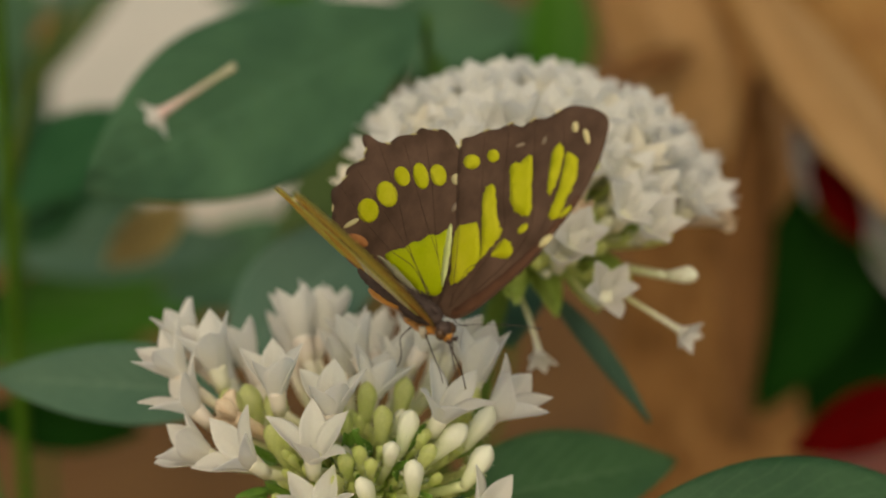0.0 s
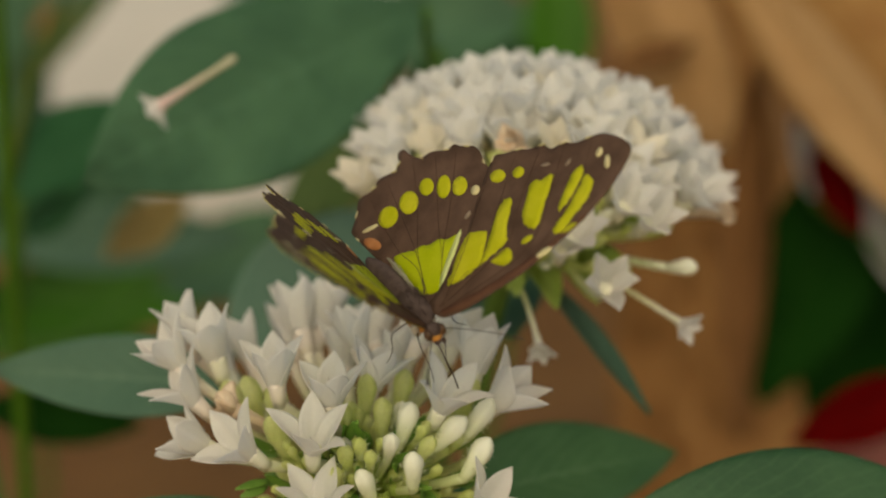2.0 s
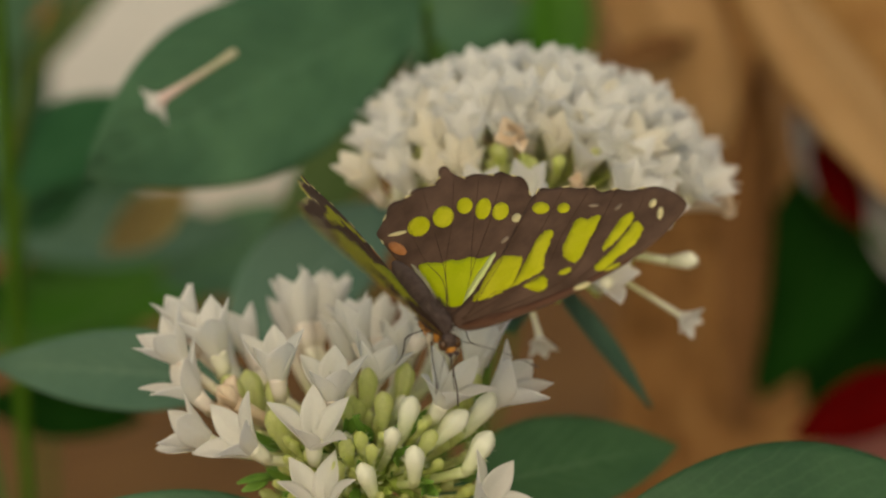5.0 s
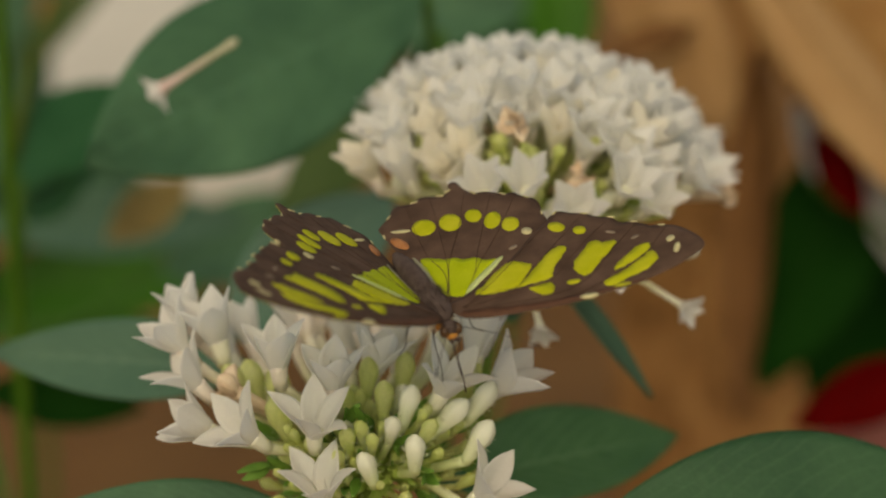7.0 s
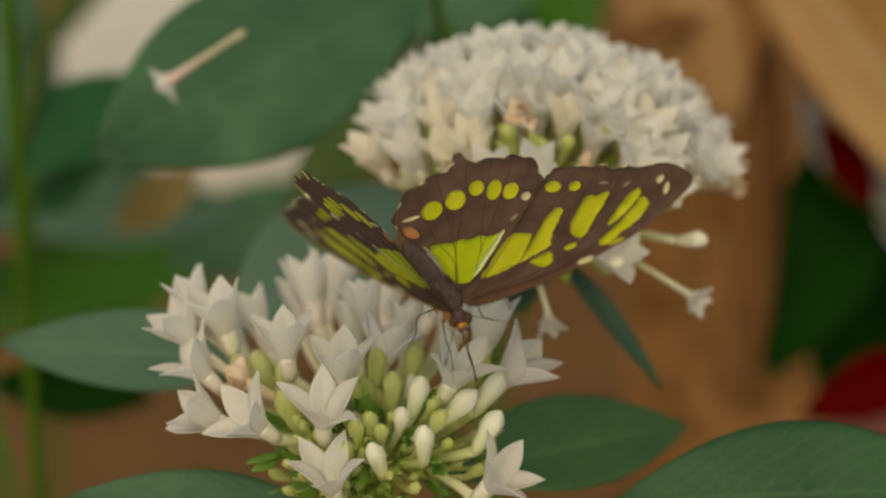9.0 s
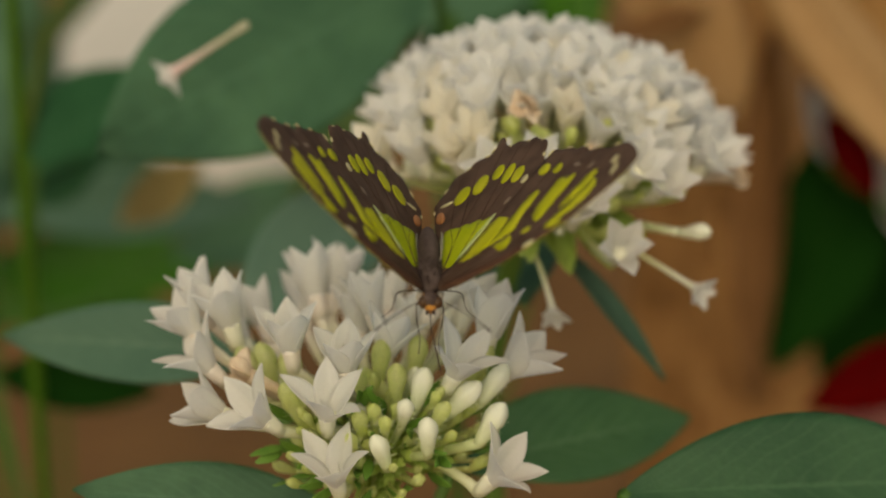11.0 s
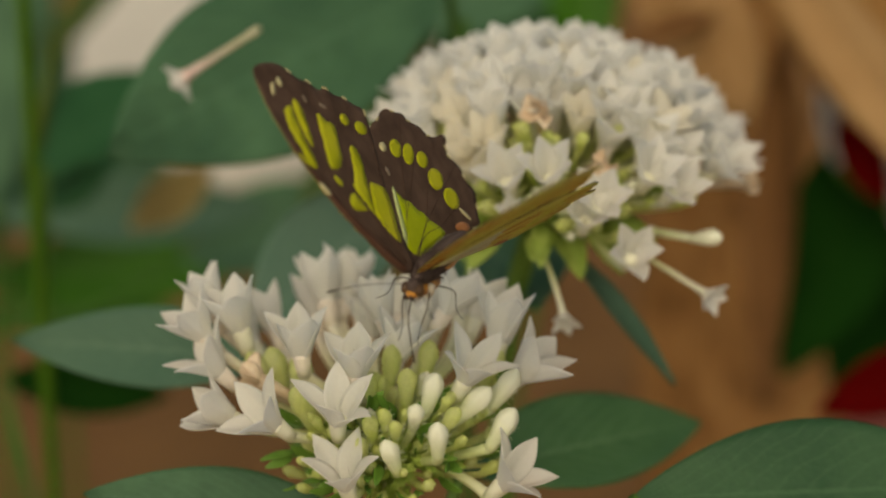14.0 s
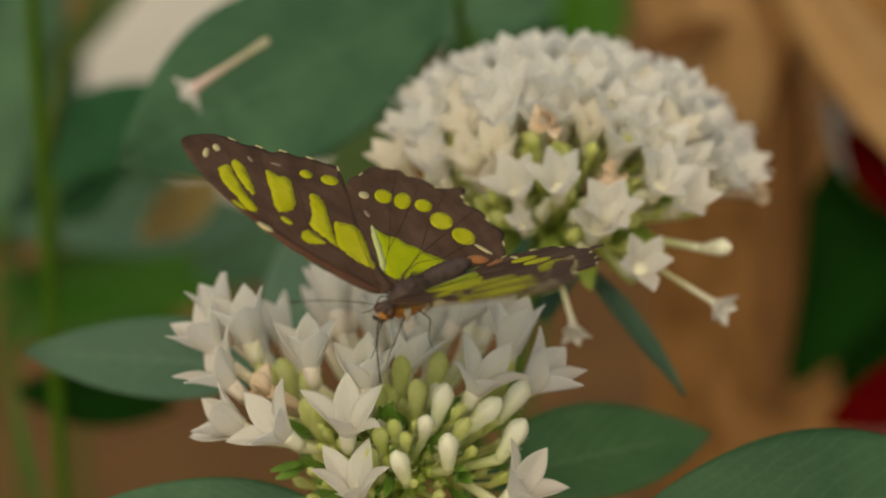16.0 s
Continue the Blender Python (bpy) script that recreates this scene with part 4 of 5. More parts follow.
# outlines and marks of one wing pair in mm: forward of the thorax, outward from the hinge
FORE = [(8.2, 0.4), (11.9, 4.3), (15.2, 10.1), (18.1, 16.3), (19.7, 22.7), (20.9, 28.7), (20.8, 35.4), (19.7, 40.2), (18.6, 42.4), (16.8, 43.2), (13.8, 43.0), (10.3, 42.0), (8.1, 40.0), (6.6, 38.1), (4.0, 36.7), (2.5, 34.7), (-0.1, 34.3), (-1.8, 32.5), (-4.3, 31.2), (-6.2, 29.3), (-8.1, 27.2), (-4.4, 20.4), (0.8, 11.8), (3.0, 3.1), (3.6, 0.4)]
HIND = [(-10.1, 25.8), (-12.9, 26.7), (-15.1, 26.8), (-16.7, 26.0), (-18.2, 25.3), (-19.8, 24.8), (-20.6, 23.2), (-22.0, 22.3), (-23.7, 21.1), (-24.9, 19.2), (-27.3, 18.4), (-30.4, 18.3), (-30.9, 17.0), (-28.8, 15.7), (-28.5, 14.0), (-29.9, 12.3), (-30.6, 10.8), (-30.1, 9.4), (-30.5, 8.0), (-31.4, 6.6), (-31.0, 5.3), (-29.2, 3.6), (-28.0, 1.8), (-27.0, 0.6), (-24.3, 0.4), (-21.4, 0.3), (-17.0, 0.2), (-8.4, 0.2), (-1.0, 0.2), (4.0, 0.3), (4.4, 4.4), (2.0, 13.6), (-2.6, 21.0), (-6.0, 24.8)]
DOUBLE_A = [(11.9, 35.3), (11.1, 34.5), (11.9, 31.7), (13.6, 28.1), (14.9, 26.8), (15.0, 28.3), (14.4, 31.7), (13.3, 34.4)]
DOUBLE_B = [(13.9, 34.4), (15.4, 34.7), (17.2, 33.9), (18.3, 31.2), (18.4, 28.1), (18.7, 25.5), (18.5, 24.1), (17.3, 23.5), (16.4, 24.6), (16.0, 28.1), (14.8, 31.8)]
OVAL = [(7.6, 31.3), (10.5, 26.8), (12.6, 23.4), (12.8, 21.9), (10.4, 21.6), (8.1, 22.6), (5.6, 25.8), (4.4, 28.2), (6.0, 29.4)]
LOBE = [(2.1, 23.3), (3.5, 23.4), (5.9, 20.5), (7.6, 18.6), (9.2, 17.4), (8.9, 15.4), (8.2, 13.3), (7.6, 11.5), (6.1, 14.1), (4.1, 17.6), (1.8, 21.5)]
LOW = [(10.3, 16.5), (12.3, 16.4), (13.2, 15.5), (12.7, 13.9), (9.3, 13.0)]
MAIN = [(4.0, 5.2), (2.6, 7.9), (0.8, 11.1), (0.1, 13.1), (0.1, 14.6), (1.4, 15.4), (3.0, 16.5), (4.1, 16.2), (6.0, 13.9), (7.4, 11.5), (6.8, 9.0), (5.6, 6.4)]
HBAND = [(-12.6, 2.3), (-11.4, 4.4), (-9.6, 5.6), (-8.9, 7.0), (-6.9, 8.6), (-6.0, 10.4), (-4.2, 11.2), (-3.0, 12.9), (-1.6, 10.1), (-0.2, 7.5), (1.6, 5.6), (2.6, 3.4), (0.8, 1.6), (-0.9, 0.9), (-4.2, 1.2), (-8.7, 1.8)]
STREAK_LINE = [(-2.8, 12.8), (-2.4, 13.9), (-0.1, 10.2), (1.6, 6.9), (2.8, 4.9), (2.3, 4.0), (-0.3, 7.5)]
FOLD = [(-14.3, 1.6), (-12.0, 2.0), (-7.8, 1.9), (-2.9, 1.0), (-0.8, 0.8), (-2.7, 0.4), (-8.1, 0.6)]
SPOTS = {
    "fore": [(-3.8, 25.3, 1.9, 1.3, 13, "g"), (-0.1, 28.0, 1.4, 1.1, 0, "g"), (13.0, 19.8, 1.2, 0.7, 62, "g"), (18.5, 19.9, 1.6, 0.75, 62, "c"), (4.2, 31.9, 1.0, 0.35, 37, "f"), (8.4, 34.5, 0.8, 0.4, 99, "f"), (12.9, 39.0, 1.0, 0.7, 132, "c"), (16.0, 38.5, 1.5, 0.55, 142, "c"), (19.5, 25.8, 1.5, 0.5, 68, "g")],
    "hind": [(-21.3, 7.2, 2.7, 2.1, 0, "g"), (-19.2, 11.6, 2.9, 2.0, 170, "g"), (-18.1, 15.8, 2.2, 1.5, 168, "g"), (-14.3, 17.8, 2.7, 1.55, 151, "g"), (-10.9, 19.7, 2.3, 1.6, 162, "g"), (-6.8, 20.9, 1.2, 0.9, 175, "c"), (-20.1, 1.7, 2.7, 1.0, 10, "o"), (-23.4, 3.5, 1.9, 0.5, 52, "c"), (-4.0, 16.7, 0.9, 0.5, 98, "f")],
}
FORE_VEINS = [((5.9, 1.5), (6.0, 8.5), (7.6, 11.5), (4.4, 16.6), (-4.3, 30.9)), ((6.4, 1.8), (9.0, 12.7), (10.0, 16.9), (5.1, 24.5), (0.1, 33.9)), ((7.2, 1.6), (13.6, 14.7), (13.9, 21.9), (9.2, 29.5), (4.7, 36.5)), ((7.7, 1.6), (15.7, 15.7), (16.3, 25.0), (14.3, 32.7), (9.1, 40.3)), ((6.4, 1.8), (1.6, 12.0), (-3.2, 19.7), (-7.2, 27.0))]
HIND_VEINS = [((1.2, 1.0), (-5.4, 3.8), (-12.7, 3.9), (-22.2, 5.7), (-30.4, 7.9)), ((1.2, 1.1), (-6.7, 5.0), (-15.8, 8.1), (-29.3, 12.3)), ((1.3, 1.5), (-7.9, 5.8), (-16.3, 11.9), (-26.4, 18.0)), ((3.0, 3.4), (-1.7, 7.8), (-8.2, 11.8), (-14.4, 16.0), (-22.2, 21.4)), ((-1.7, 7.8), (-5.0, 11.1), (-10.9, 17.5), (-18.8, 24.7))]
EDGE = [(7.9, 0.8), (11.6, 4.4), (14.9, 10.2), (17.8, 16.4), (19.4, 22.8), (20.6, 28.8), (20.0, 28.8), (17.9, 21.0), (15.6, 15.6), (12.0, 9.0), (8.6, 4.0), (6.9, 1.4)]


def mid_of(points):
    return sum((Vector(p) for p in points), Vector((0, 0))) / len(points)


def wing(butterfly, kind, side):
    fore = kind == "fore"
    control = FORE if fore else HIND
    outline = [(p.x, p.y) for p in smooth_path([(*p, 0) for p in control], 4, True)]
    lift = 0.0 if fore else -0.0003
    w = part("forewing" if fore else "hindwing", wing_sheet(outline, side, lift, 0.00012), BROWN, butterfly, "brown wing with lime green patches")
    mid = Vector((sum(p[0] for p in outline), sum(p[1] for p in outline))) / len(outline)
    small = [tuple(mid + (Vector(p) - mid) * 0.985) for p in outline]
    part("underside", wing_sheet(small, side, lift - 0.00016, 0.00010), UNDER, w, "tawny wing underside")
    colours = {"g": GREEN, "c": CREAM, "o": ORANGE, "f": FAINT}
    rnd = random.Random(3)
    for pts in ((DOUBLE_A, DOUBLE_B, OVAL, LOBE, LOW, MAIN) if fore else (HBAND,)):
        part("patch", wing_sheet([(p[0] + rnd.gauss(0, 0.07), p[1] + rnd.gauss(0, 0.07)) for p in rounded(pts)], side, lift + 0.00015, 0.00005), GREEN if fore else BAND_GREEN, w, "lime green patch")
        mid = (sum(p[0] for p in pts) / len(pts), sum(p[1] for p in pts) / len(pts))
        grown = [(mid[0] + (p[0] - mid[0]) * 1.13, mid[1] + (p[1] - mid[1]) * 1.13) for p in pts]
        part("patch", wing_sheet(rounded(grown), side, lift - 0.00026, 0.00005), UNDER_GOLD if fore else UNDER_GREEN, w, "pale green underside patch")
    if fore:
        part("wing_edge", wing_sheet(rounded(EDGE), side, lift + 0.00013, 0.00005), COSTA, w, "reddish brown front edge")
        part("wing_edge", wing_sheet(rounded(EDGE), side, lift - 0.00026, 0.00005), UNDER_VEIN, w, "orange front edge of the underside")
    else:
        part("streak", wing_sheet(rounded(STREAK_LINE), side, lift + 0.00021, 0.00004), STREAK, w, "pale green streak")
        part("fold", wing_sheet(rounded(FOLD), side, lift + 0.00015, 0.00005), FOLD_SCALES, w, "pale grey inner fold")
    for u, v, a, b, turn, c in SPOTS[kind]:
        part("spot", wing_sheet(blob(u, v, a, b, turn), side, lift + 0.00015, 0.00005, 0.001), colours[c], w)
        if c in "go":
            part("spot", wing_sheet(blob(u, v, a * 1.2, b * 1.2, turn), side, lift - 0.00026, 0.00005, 0.001), UNDER_GOLD if c == "g" else ORANGE, w)
    for k in ((12, 14, 16, 18, 20) if fore else (0, 3, 6, 9, 13, 14, 17, 21, 24)):
        p, q = Vector(control[k]), Vector(control[k + 1])
        p = p.lerp(mid_of(control), 0.006)
        turn = math.degrees(math.atan2(q.y - p.y, q.x - p.x))
        part("fringe", wing_sheet(blob(p.x, p.y, 0.75, 0.16, turn, 8), side, lift - 0.0001, 0.00034, 0.001), CREAM, w, "cream edge mark")
    for line in (FORE_VEINS if fore else HIND_VEINS):
        path = smooth_path([(*p, 0) for p in line], 6)
        bm = bmesh.new()
        pts = [Vector((side * p.y / 1000, p.x / 1000, arch(p.y / 1000) + lift + 0.00019)) for p in path]
        tube(bm, pts, [0.00008 - 0.00004 * i / len(pts) for i in range(len(pts))], 5)
        part("vein", bm, VEIN, w)
        bm = bmesh.new()
        tube(bm, [p + Vector((0, 0, -0.00042)) for p in pts], 0.00007, 5)
        part("vein", bm, UNDER_VEIN, w, "rusty vein on the underside")
    return w


def butterfly_body(butterfly):
    def ball(bm, at, radii, seg=16, turn=None):
        r = bmesh.ops.create_uvsphere(bm, u_segments=seg, v_segments=12, radius=1.0)
        m = Matrix.Translation(Vector(at)) @ (turn or Matrix()) @ Matrix.Diagonal((*radii, 1))
        bmesh.ops.transform(bm, matrix=m, verts=r["verts"])
        return r["verts"]

    def fuzz(bm, amount, seed):
        bm.normal_update()
        for v in bm.verts:
            v.co += v.normal * amount * noise.noise(v.co * 2500 + Vector((seed, 0, 0)))

    def hairs(bm, at, radii, count, length, seed):
        rnd = random.Random(seed)
        for _ in range(count):
            d = Vector((rnd.gauss(0, 1), rnd.gauss(0, 1), rnd.gauss(0.4, 1))).normalized()
            p = Vector(at) + Vector((d.x * radii[0], d.y * radii[1], d.z * radii[2]))
            q = p + (d + Vector((0, -0.9, 0))).normalized() * length * rnd.uniform(0.6, 1.3)
            tube(bm, [p, p.lerp(q, 0.6), q], [0.00007, 0.00005, 0.00001], 3)
    bm = bmesh.new()
    ball(bm, (0, 0.0006, 0.0006), (0.0023, 0.0056, 0.0024), 24)
    fuzz(bm, 0.0004, 1)
    thorax = part("thorax", bm, FUR, butterfly, "dark furry thorax")
    bm = bmesh.new()
    hairs(bm, (0, 0.0006, 0.0006), (0.0022, 0.0052, 0.0023), 300, 0.0014, 8)
    tagged(part("hair", bm, FUR, thorax), kind="stuff")
    bm = bmesh.new()
    rings = 18
    prof = []
    for i in range(rings + 1):
        s = i / rings
        prof.append((s * 0.0135, 0.0020 * (math.sin(math.pi * (0.20 + 0.77 * s)) ** 0.5) * (1 + 0.05 * math.cos(i * math.pi))))
    lathe(bm, prof, 14, 0.02, 3)
    part("abdomen", bm, FUR, butterfly, "slim dark brown abdomen", m=basis((0, -0.0018, 0.0012), (0, -1, 0.08), (1, 0, 0)))
    bm = bmesh.new()
    ball(bm, (0, 0.0004, -0.0023), (0.0016, 0.0046, 0.0016), 16)
    fuzz(bm, 0.0004, 2)
    breast = part("breast", bm, FUR_ORANGE, butterfly, "orange furry breast")
    for s in (-1, 1):
        bm = bmesh.new()
        tube(bm, smooth_path([(s * 0.0017, 0.0030, -0.0012), (s * 0.00165, 0.0028, -0.0026), (s * 0.0008, 0.0022, -0.0040)], 4), [0.0005, 0.0006, 0.0007, 0.0007, 0.0007, 0.0006, 0.0006, 0.0005, 0.0004], 8)
        fuzz(bm, 0.0002, 9)
        part("stripe", bm, PALE_FUR, breast, "cream stripe on the side of the breast")
    bm = bmesh.new()
    ball(bm, (0, -0.0075, -0.0010), (0.0013, 0.0062, 0.0010), 14)
    fuzz(bm, 0.0003, 6)
    part("belly", bm, FUR_ORANGE, butterfly, "tawny underside of the abdomen")
    bm = bmesh.new()
    ball(bm, (0, 0.0067, -0.0010), (0.0015, 0.0014, 0.0014), 16)
    fuzz(bm, 0.0003, 4)
    head = part("head", bm, FUR, butterfly, "small dark furry head")
    bm = bmesh.new()
    ball(bm, (0, 0.0072, -0.0021), (0.0011, 0.0011, 0.0011), 14)
    fuzz(bm, 0.0003, 7)
    part("face", bm, FUR_ORANGE, head, "orange furry face")
    for s in (-1, 1):
        bm = bmesh.new()
        ball(bm, (s * 0.0013, 0.0071, -0.0013), (0.0008, 0.0010, 0.0011), 14)
        part("eye", bm, EYE_SHELL, head, "dark brown round eye")
        bm = bmesh.new()
        pts = smooth_path([(s * 0.0006, 0.0070, -0.0006), (s * 0.0034, 0.0120, 0.0004), (s * 0.0068, 0.0170, 0.0006), (s * 0.0096, 0.0212, 0.0002)], 5)
        tube(bm, pts, [0.00007] * (len(pts) - 3) + [0.00012, 0.00019, 0.00013], 6)
        part("antenna", bm, LIMB, head)
        bm = bmesh.new()
        tube(bm, smooth_path([(s * 0.0004, 0.0070, -0.0026), (s * 0.0006, 0.0087, -0.0026), (s * 0.0005, 0.0093, -0.0018)], 4), [0.00035] * 4 + [0.0003] * 4 + [0.00015], 6)
        part("palp", bm, FUR, head, "short dark palp")
    bm = bmesh.new()
    tube(bm, smooth_path([(0, 0.0072, -0.0028), (-0.0003, 0.0085, -0.0062), (-0.0012, 0.0086, -0.0100), (-0.0020, 0.0080, -0.0140)], 5), 0.00013, 6)
    part("proboscis", bm, LIMB, head, "thin straight feeding tube")
    # hip, knee, shin and foot of the two leg pairs in mm: outward, forward, up
    fore_leg = [(0.9, 2.0, -2.6), (2.2, 4.6, -3.0), (2.2, 5.6, -5.6), (1.6, 6.0, -8.8), (1.8, 6.8, -11.4)]
    mid_leg = [(0.9, -0.6, -2.8), (3.4, 0.6, -2.2), (5.6, 1.4, -2.4), (6.4, 2.2, -5.0), (8.2, 3.0, -6.2)]
    for pts in (fore_leg, mid_leg):
        for s in (-1, 1):
            bm = bmesh.new()
            path = smooth_path([(s * p[0] / 1000, p[1] / 1000, p[2] / 1000) for p in pts], 4)
            tube(bm, path, [0.00014 - 0.00008 * i / len(path) for i in range(len(path))], 6)
            part("leg", bm, LIMB, butterfly)


def build_butterfly():
    b = new("butterfly")
    b.empty_display_size = 0.01
    tagged(b, "brown and lime green malachite butterfly feeding on white florets", "butterfly")
    butterfly_body(b)
    return b, {(k, s): wing(b, k, s) for k in ("fore", "hind") for s in (-1, 1)}


butterfly, WINGS = build_butterfly()


def wing_pose(side, angle, sweep=0.0, twist=0.0):
    """A wing raised by angle, twisted about its length and swept back in its own plane."""
    return Matrix.Translation((side * HINGE[0], 0, HINGE[2])) @ pose(0, 0, 0, 0, -side * angle, 0) @ pose(0, 0, 0, twist, 0, 0) @ pose(0, 0, 0, 0, 0, -side * sweep)


def motions():
    walk(butterfly, [
        (0, pose(-0.00434, -0.01912, -0.00284, -0.6, 8.8, -139.2)),
        (0.5, pose(-0.00418, -0.01835, -0.00238, -2.9, 7.8, -142.5)),
        (1, pose(-0.00522, -0.01832, -0.00335, -1.3, 14.7, -148.7)),
        (1.5, pose(-0.00500, -0.01840, -0.00352, -0.8, 11.8, -146.8)),
        (2, pose(-0.00513, -0.01795, -0.00446, -3.6, 11.9, -150.2)),
        (2.5, pose(-0.00357, -0.01924, -0.00501, -3.5, 6.8, -149.7)),
        (3, pose(-0.00156, -0.01994, -0.00534, -6.3, 5.8, -151.8)),
        (3.5, pose(-0.00107, -0.02002, -0.00527, -9.7, 3.0, -153.2)),
        (4, pose(-0.00135, -0.02081, -0.00491, -7.7, 10.4, -151.4)),
        (4.2, pose(-0.00231, -0.02101, -0.00581, -7.3, -1.8, -154.3)),
        (4.9, pose(-0.00208, -0.02094, -0.00584, -6.1, -1.0, -153.6)),
        (5.7, pose(-0.00182, -0.02086, -0.00586, -4.8, -0.1, -152.8)),
        (6.5, pose(-0.00155, -0.02078, -0.00589, -3.5, 0.8, -152.0)),
        (7, pose(-0.00198, -0.02128, -0.00549, -2.9, 3.4, -154.3)),
        (7.5, pose(-0.00191, -0.02099, -0.00578, -1.8, 5.0, -154.0)),
        (8, pose(-0.00176, -0.02011, -0.00615, -2.5, 1.5, -153.3)),
        (8.5, pose(-0.00196, -0.02026, -0.00598, 1.0, 4.6, -152.9)),
        (9, pose(-0.00186, -0.02035, -0.00579, -2.7, 3.9, -154.5)),
        (9.2, pose(-0.00156, -0.02034, -0.00585, -1.3, 1.1, -155.5)),
        (9.7, pose(-0.00242, -0.02030, -0.00539, -0.5, 0.3, -162.1)),
        (10.5, pose(-0.00379, -0.02023, -0.00466, 1.0, -0.9, -172.7)),
        (11.3, pose(-0.00517, -0.02016, -0.00394, 2.4, -2.1, 176.8)),
        (11.5, pose(-0.00545, -0.01851, -0.00433, 5.5, 2.2, 173.8)),
        (12, pose(-0.00620, -0.02161, -0.00236, 8.1, 4.2, 175.9)),
        (12.5, pose(-0.00675, -0.02234, -0.00186, 11.3, 6.9, 167.0)),
        (13, pose(-0.00693, -0.02120, -0.00257, 11.0, 5.4, 166.3)),
        (13.5, pose(-0.00670, -0.02062, -0.00211, 10.1, 2.9, 154.8)),
        (14, pose(-0.00644, -0.02019, -0.00165, 7.9, -3.3, 157.0)),
        (14.5, pose(-0.00835, -0.02042, -0.00207, 7.5, -1.2, 153.1)),
        (15, pose(-0.01097, -0.02072, -0.00237, 8.3, 3.4, 151.1)),
        (15.5, pose(-0.01101, -0.02140, -0.00249, 9.1, 2.9, 146.4)),
        (16, pose(-0.01111, -0.02066, -0.00393, 6.9, -5.5, 140.7)),
    ])
    walk(WINGS["fore", -1], [(t, wing_pose(-1, a, s, w)) for t, a, s, w in [(0, 49.4, -3.8, -2.5), (0.5, 27.1, 0.1, 0.3), (1, 11.8, 2.5, -0.6), (1.5, 11.6, 2.1, 0.3), (2, 33.1, -0.3, 2.1), (2.5, 46.7, -3.9, 1.4), (3, 31.5, -2.3, 0.6), (3.5, 16.9, -0.5, 2.1), (4, -9.6, 2.3, 2.0), (4.2, 8.4, 4.1, 0.2), (4.9, 30.0, 2.3, 0.1), (5.7, 36.0, 0.2, -0.1), (6.5, 22.7, -1.9, -0.3), (7, 10.8, -0.5, 0.4), (7.5, 24.0, -2.0, -0.7), (8, 35.9, -2.3, 0.9), (8.5, 35.8, -3.8, 0.0), (9, 26.9, -1.2, 1.9), (9.2, 24.8, -1.3, -0.3), (9.7, 14.0, -1.1, -0.3), (10.5, 40.0, -0.8, -0.3), (11.3, 43.6, -0.5, -0.3), (11.5, 42.0, 0.5, -1.1), (12, 16.1, 1.1, -0.3), (12.5, 5.5, 2.5, -0.9), (13, 5.0, 0.2, -0.4), (13.5, 31.2, -2.4, -0.1), (14, 40.1, -2.3, 7.4), (14.5, 39.2, 0.0, 6.3), (15, 31.1, 0.0, 5.5), (15.5, 24.7, 0.9, -0.8), (16, 28.0, 1.1, -0.5)]])
    walk(WINGS["hind", -1], [(t, wing_pose(-1, a, s, w)) for t, a, s, w in [(0, 49.4, -7.6, -2.5), (0.5, 27.1, -2.9, 0.3), (1, 11.8, 0.1, -0.6), (1.5, 11.6, -1.2, 0.3), (2, 33.1, -1.0, 2.1), (2.5, 46.7, -4.9, 1.4), (3, 31.5, -2.9, 0.6), (3.5, 16.9, 0.2, 2.1), (4, -9.6, 1.4, 2.0), (4.2, 8.4, 0.6, 0.2), (4.9, 30.0, -0.1, 0.1), (5.7, 36.0, -0.9, -0.1), (6.5, 22.7, -1.7, -0.3), (7, 10.8, -0.3, 0.4), (7.5, 24.0, -0.7, -0.7), (8, 35.9, -1.0, 0.9), (8.5, 35.8, -3.3, 0.0), (9, 26.9, -0.8, 1.9), (9.2, 24.8, -0.5, -0.3), (9.7, 14.0, -0.3, -0.3), (10.5, 40.0, 0.2, -0.3), (11.3, 43.6, 0.6, -0.3), (11.5, 42.0, 2.8, -1.1), (12, 16.1, -1.6, -0.3), (12.5, 5.5, 0.1, -0.9), (13, 5.0, -2.2, -0.4), (13.5, 31.2, -2.4, -0.1), (14, 40.1, -2.3, 7.4), (14.5, 39.2, 0.0, 6.3), (15, 31.1, 0.0, 5.5), (15.5, 21.7, 1.8, -0.8), (16, 22.0, 2.2, -0.5)]])
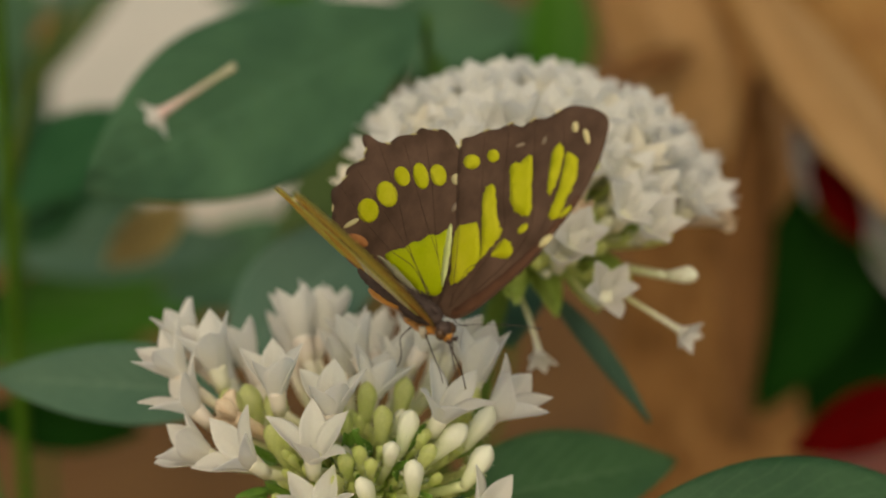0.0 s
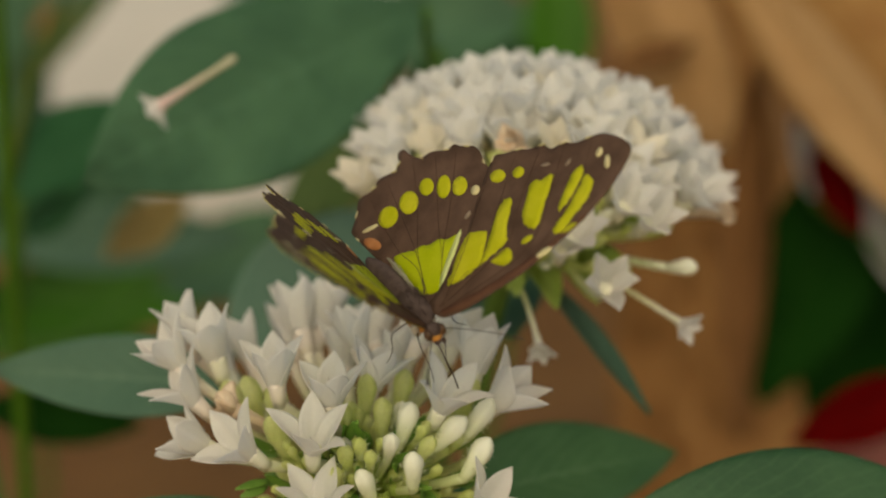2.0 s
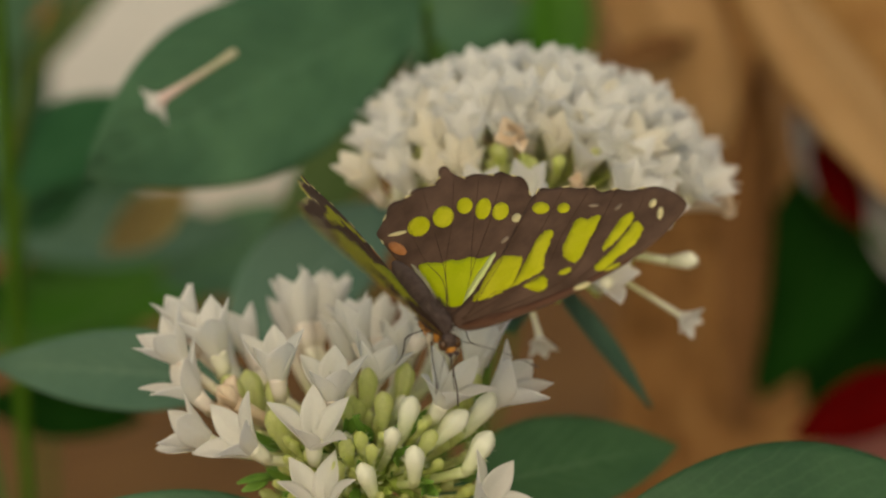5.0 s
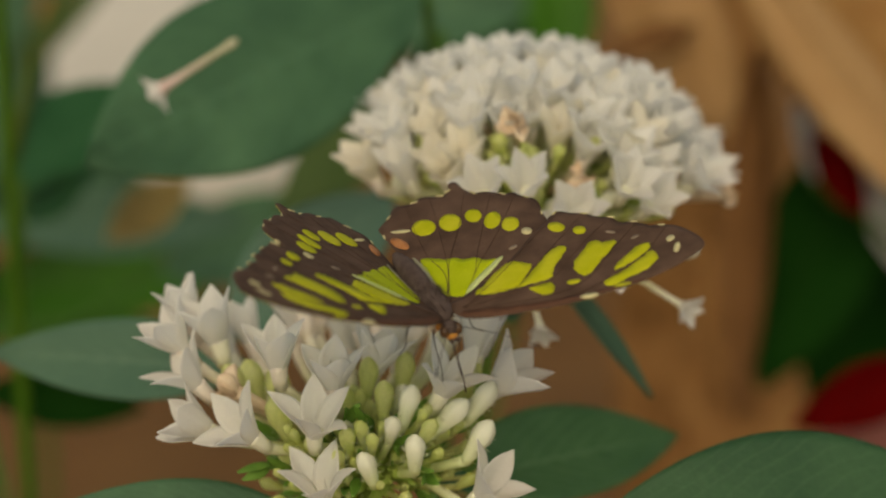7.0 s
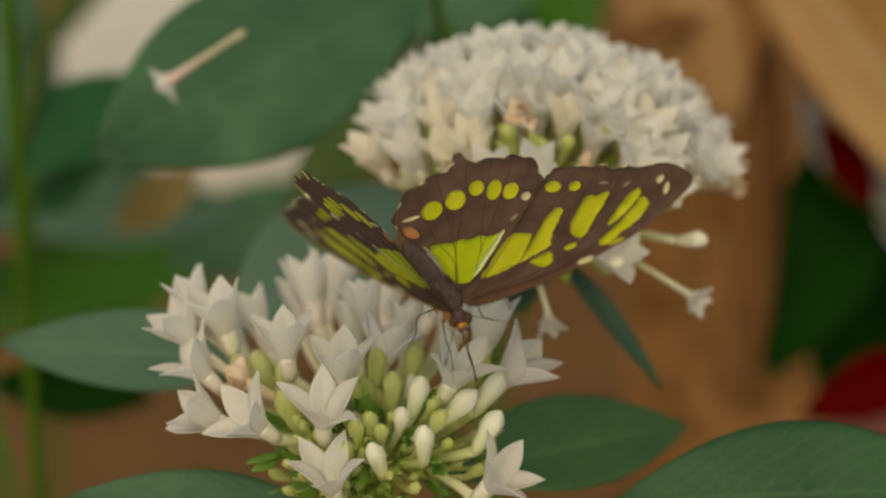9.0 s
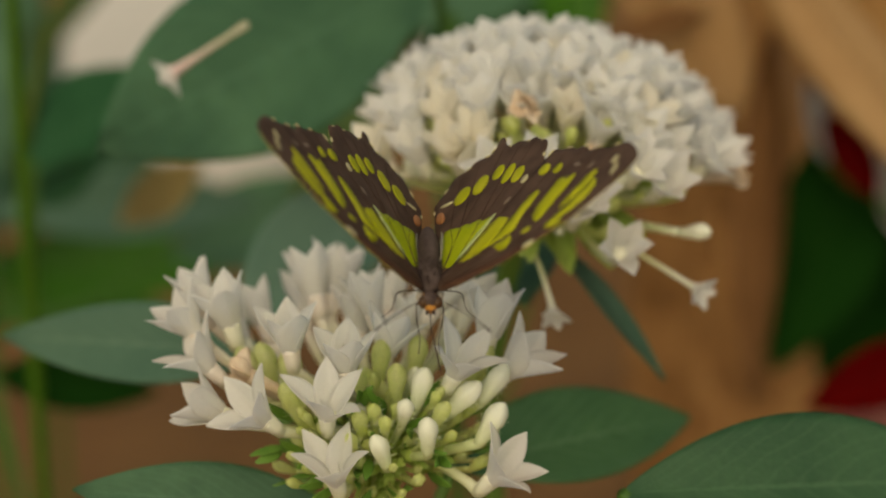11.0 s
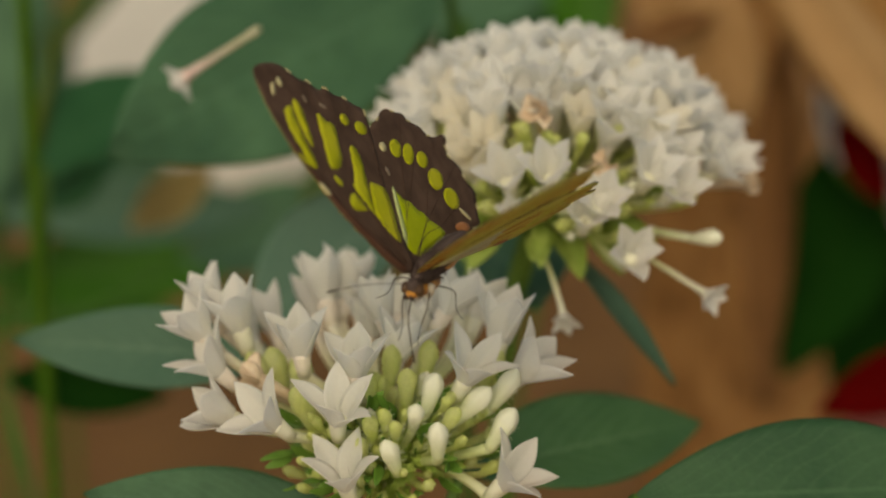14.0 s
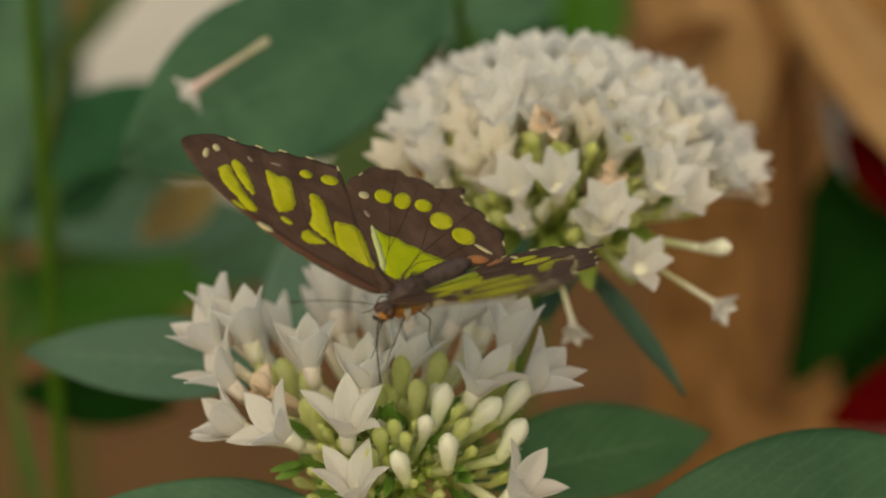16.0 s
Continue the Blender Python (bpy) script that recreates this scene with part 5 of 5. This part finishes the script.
    walk(WINGS["fore", 1], [(t, wing_pose(1, a, s, w)) for t, a, s, w in [(0, 57.8, 6.7, -8.5), (0.5, 40.1, 2.4, -2.7), (1, 27.5, 5.2, -1.4), (1.5, 30.6, 4.9, -2.2), (2, 52.8, 0.0, -2.6), (2.5, 60.4, 0.5, -6.6), (3, 52.3, 1.9, -3.8), (3.5, 29.5, 1.2, -0.1), (4, 22.3, 4.2, -1.0), (4.2, 13.1, 3.9, -1.0), (4.9, 46.0, 3.0, -1.2), (5.7, 52.0, 2.0, -1.5), (6.5, 37.0, 0.9, -1.8), (7, 28.2, 3.0, 0.2), (7.5, 39.0, 1.4, -1.8), (8, 45.5, -0.1, -2.9), (8.5, 55.1, 1.4, -6.0), (9, 44.2, 0.4, -1.7), (9.2, 36.2, 1.8, -1.8), (9.7, 30.0, 1.4, -1.3), (10.5, 48.0, 0.8, -0.6), (11.3, 50.4, 0.1, 0.1), (11.5, 39.4, 2.4, 1.7), (12, 29.1, 2.9, -0.4), (12.5, 20.2, 3.5, 0.7), (13, 25.2, 5.1, -1.0), (13.5, 42.7, -2.4, 5.1), (14, 51.2, -1.3, 1.5), (14.5, 44.8, -1.6, -0.4), (15, 37.1, 2.1, -1.2), (15.5, 23.0, 1.1, 0.3), (16, 22.7, -0.5, 1.7)]])
    walk(WINGS["hind", 1], [(t, wing_pose(1, a, s, w)) for t, a, s, w in [(0, 57.8, 10.7, -8.5), (0.5, 40.1, 5.9, -2.7), (1, 27.5, 2.7, -1.4), (1.5, 30.6, 5.8, -2.2), (2, 52.8, 4.4, -2.6), (2.5, 60.4, 1.0, -6.6), (3, 52.3, 3.7, -3.8), (3.5, 29.5, 4.3, -0.1), (4, 22.3, 2.9, -1.0), (4.2, 13.1, 4.0, -1.0), (4.9, 46.0, 3.9, -1.2), (5.7, 52.0, 3.8, -1.5), (6.5, 37.0, 3.8, -1.8), (7, 28.2, 3.5, 0.2), (7.5, 39.0, 3.9, -1.8), (8, 45.5, 5.2, -2.9), (8.5, 55.1, 2.7, -6.0), (9, 44.2, 4.1, -1.7), (9.2, 36.2, 3.1, -1.8), (9.7, 30.0, 3.0, -1.3), (10.5, 48.0, 2.8, -0.6), (11.3, 50.4, 2.6, 0.1), (11.5, 39.4, 2.8, 1.7), (12, 29.1, 5.6, -0.4), (12.5, 20.2, 5.6, 0.7), (13, 25.2, 8.8, -1.0), (13.5, 42.7, 1.2, 5.1), (14, 51.2, 2.1, 1.5), (14.5, 44.8, 0.6, -0.4), (15, 37.1, 5.6, -1.2), (15.5, 23.0, 4.1, 0.3), (16, 22.7, 4.1, 1.7)]])


motions()
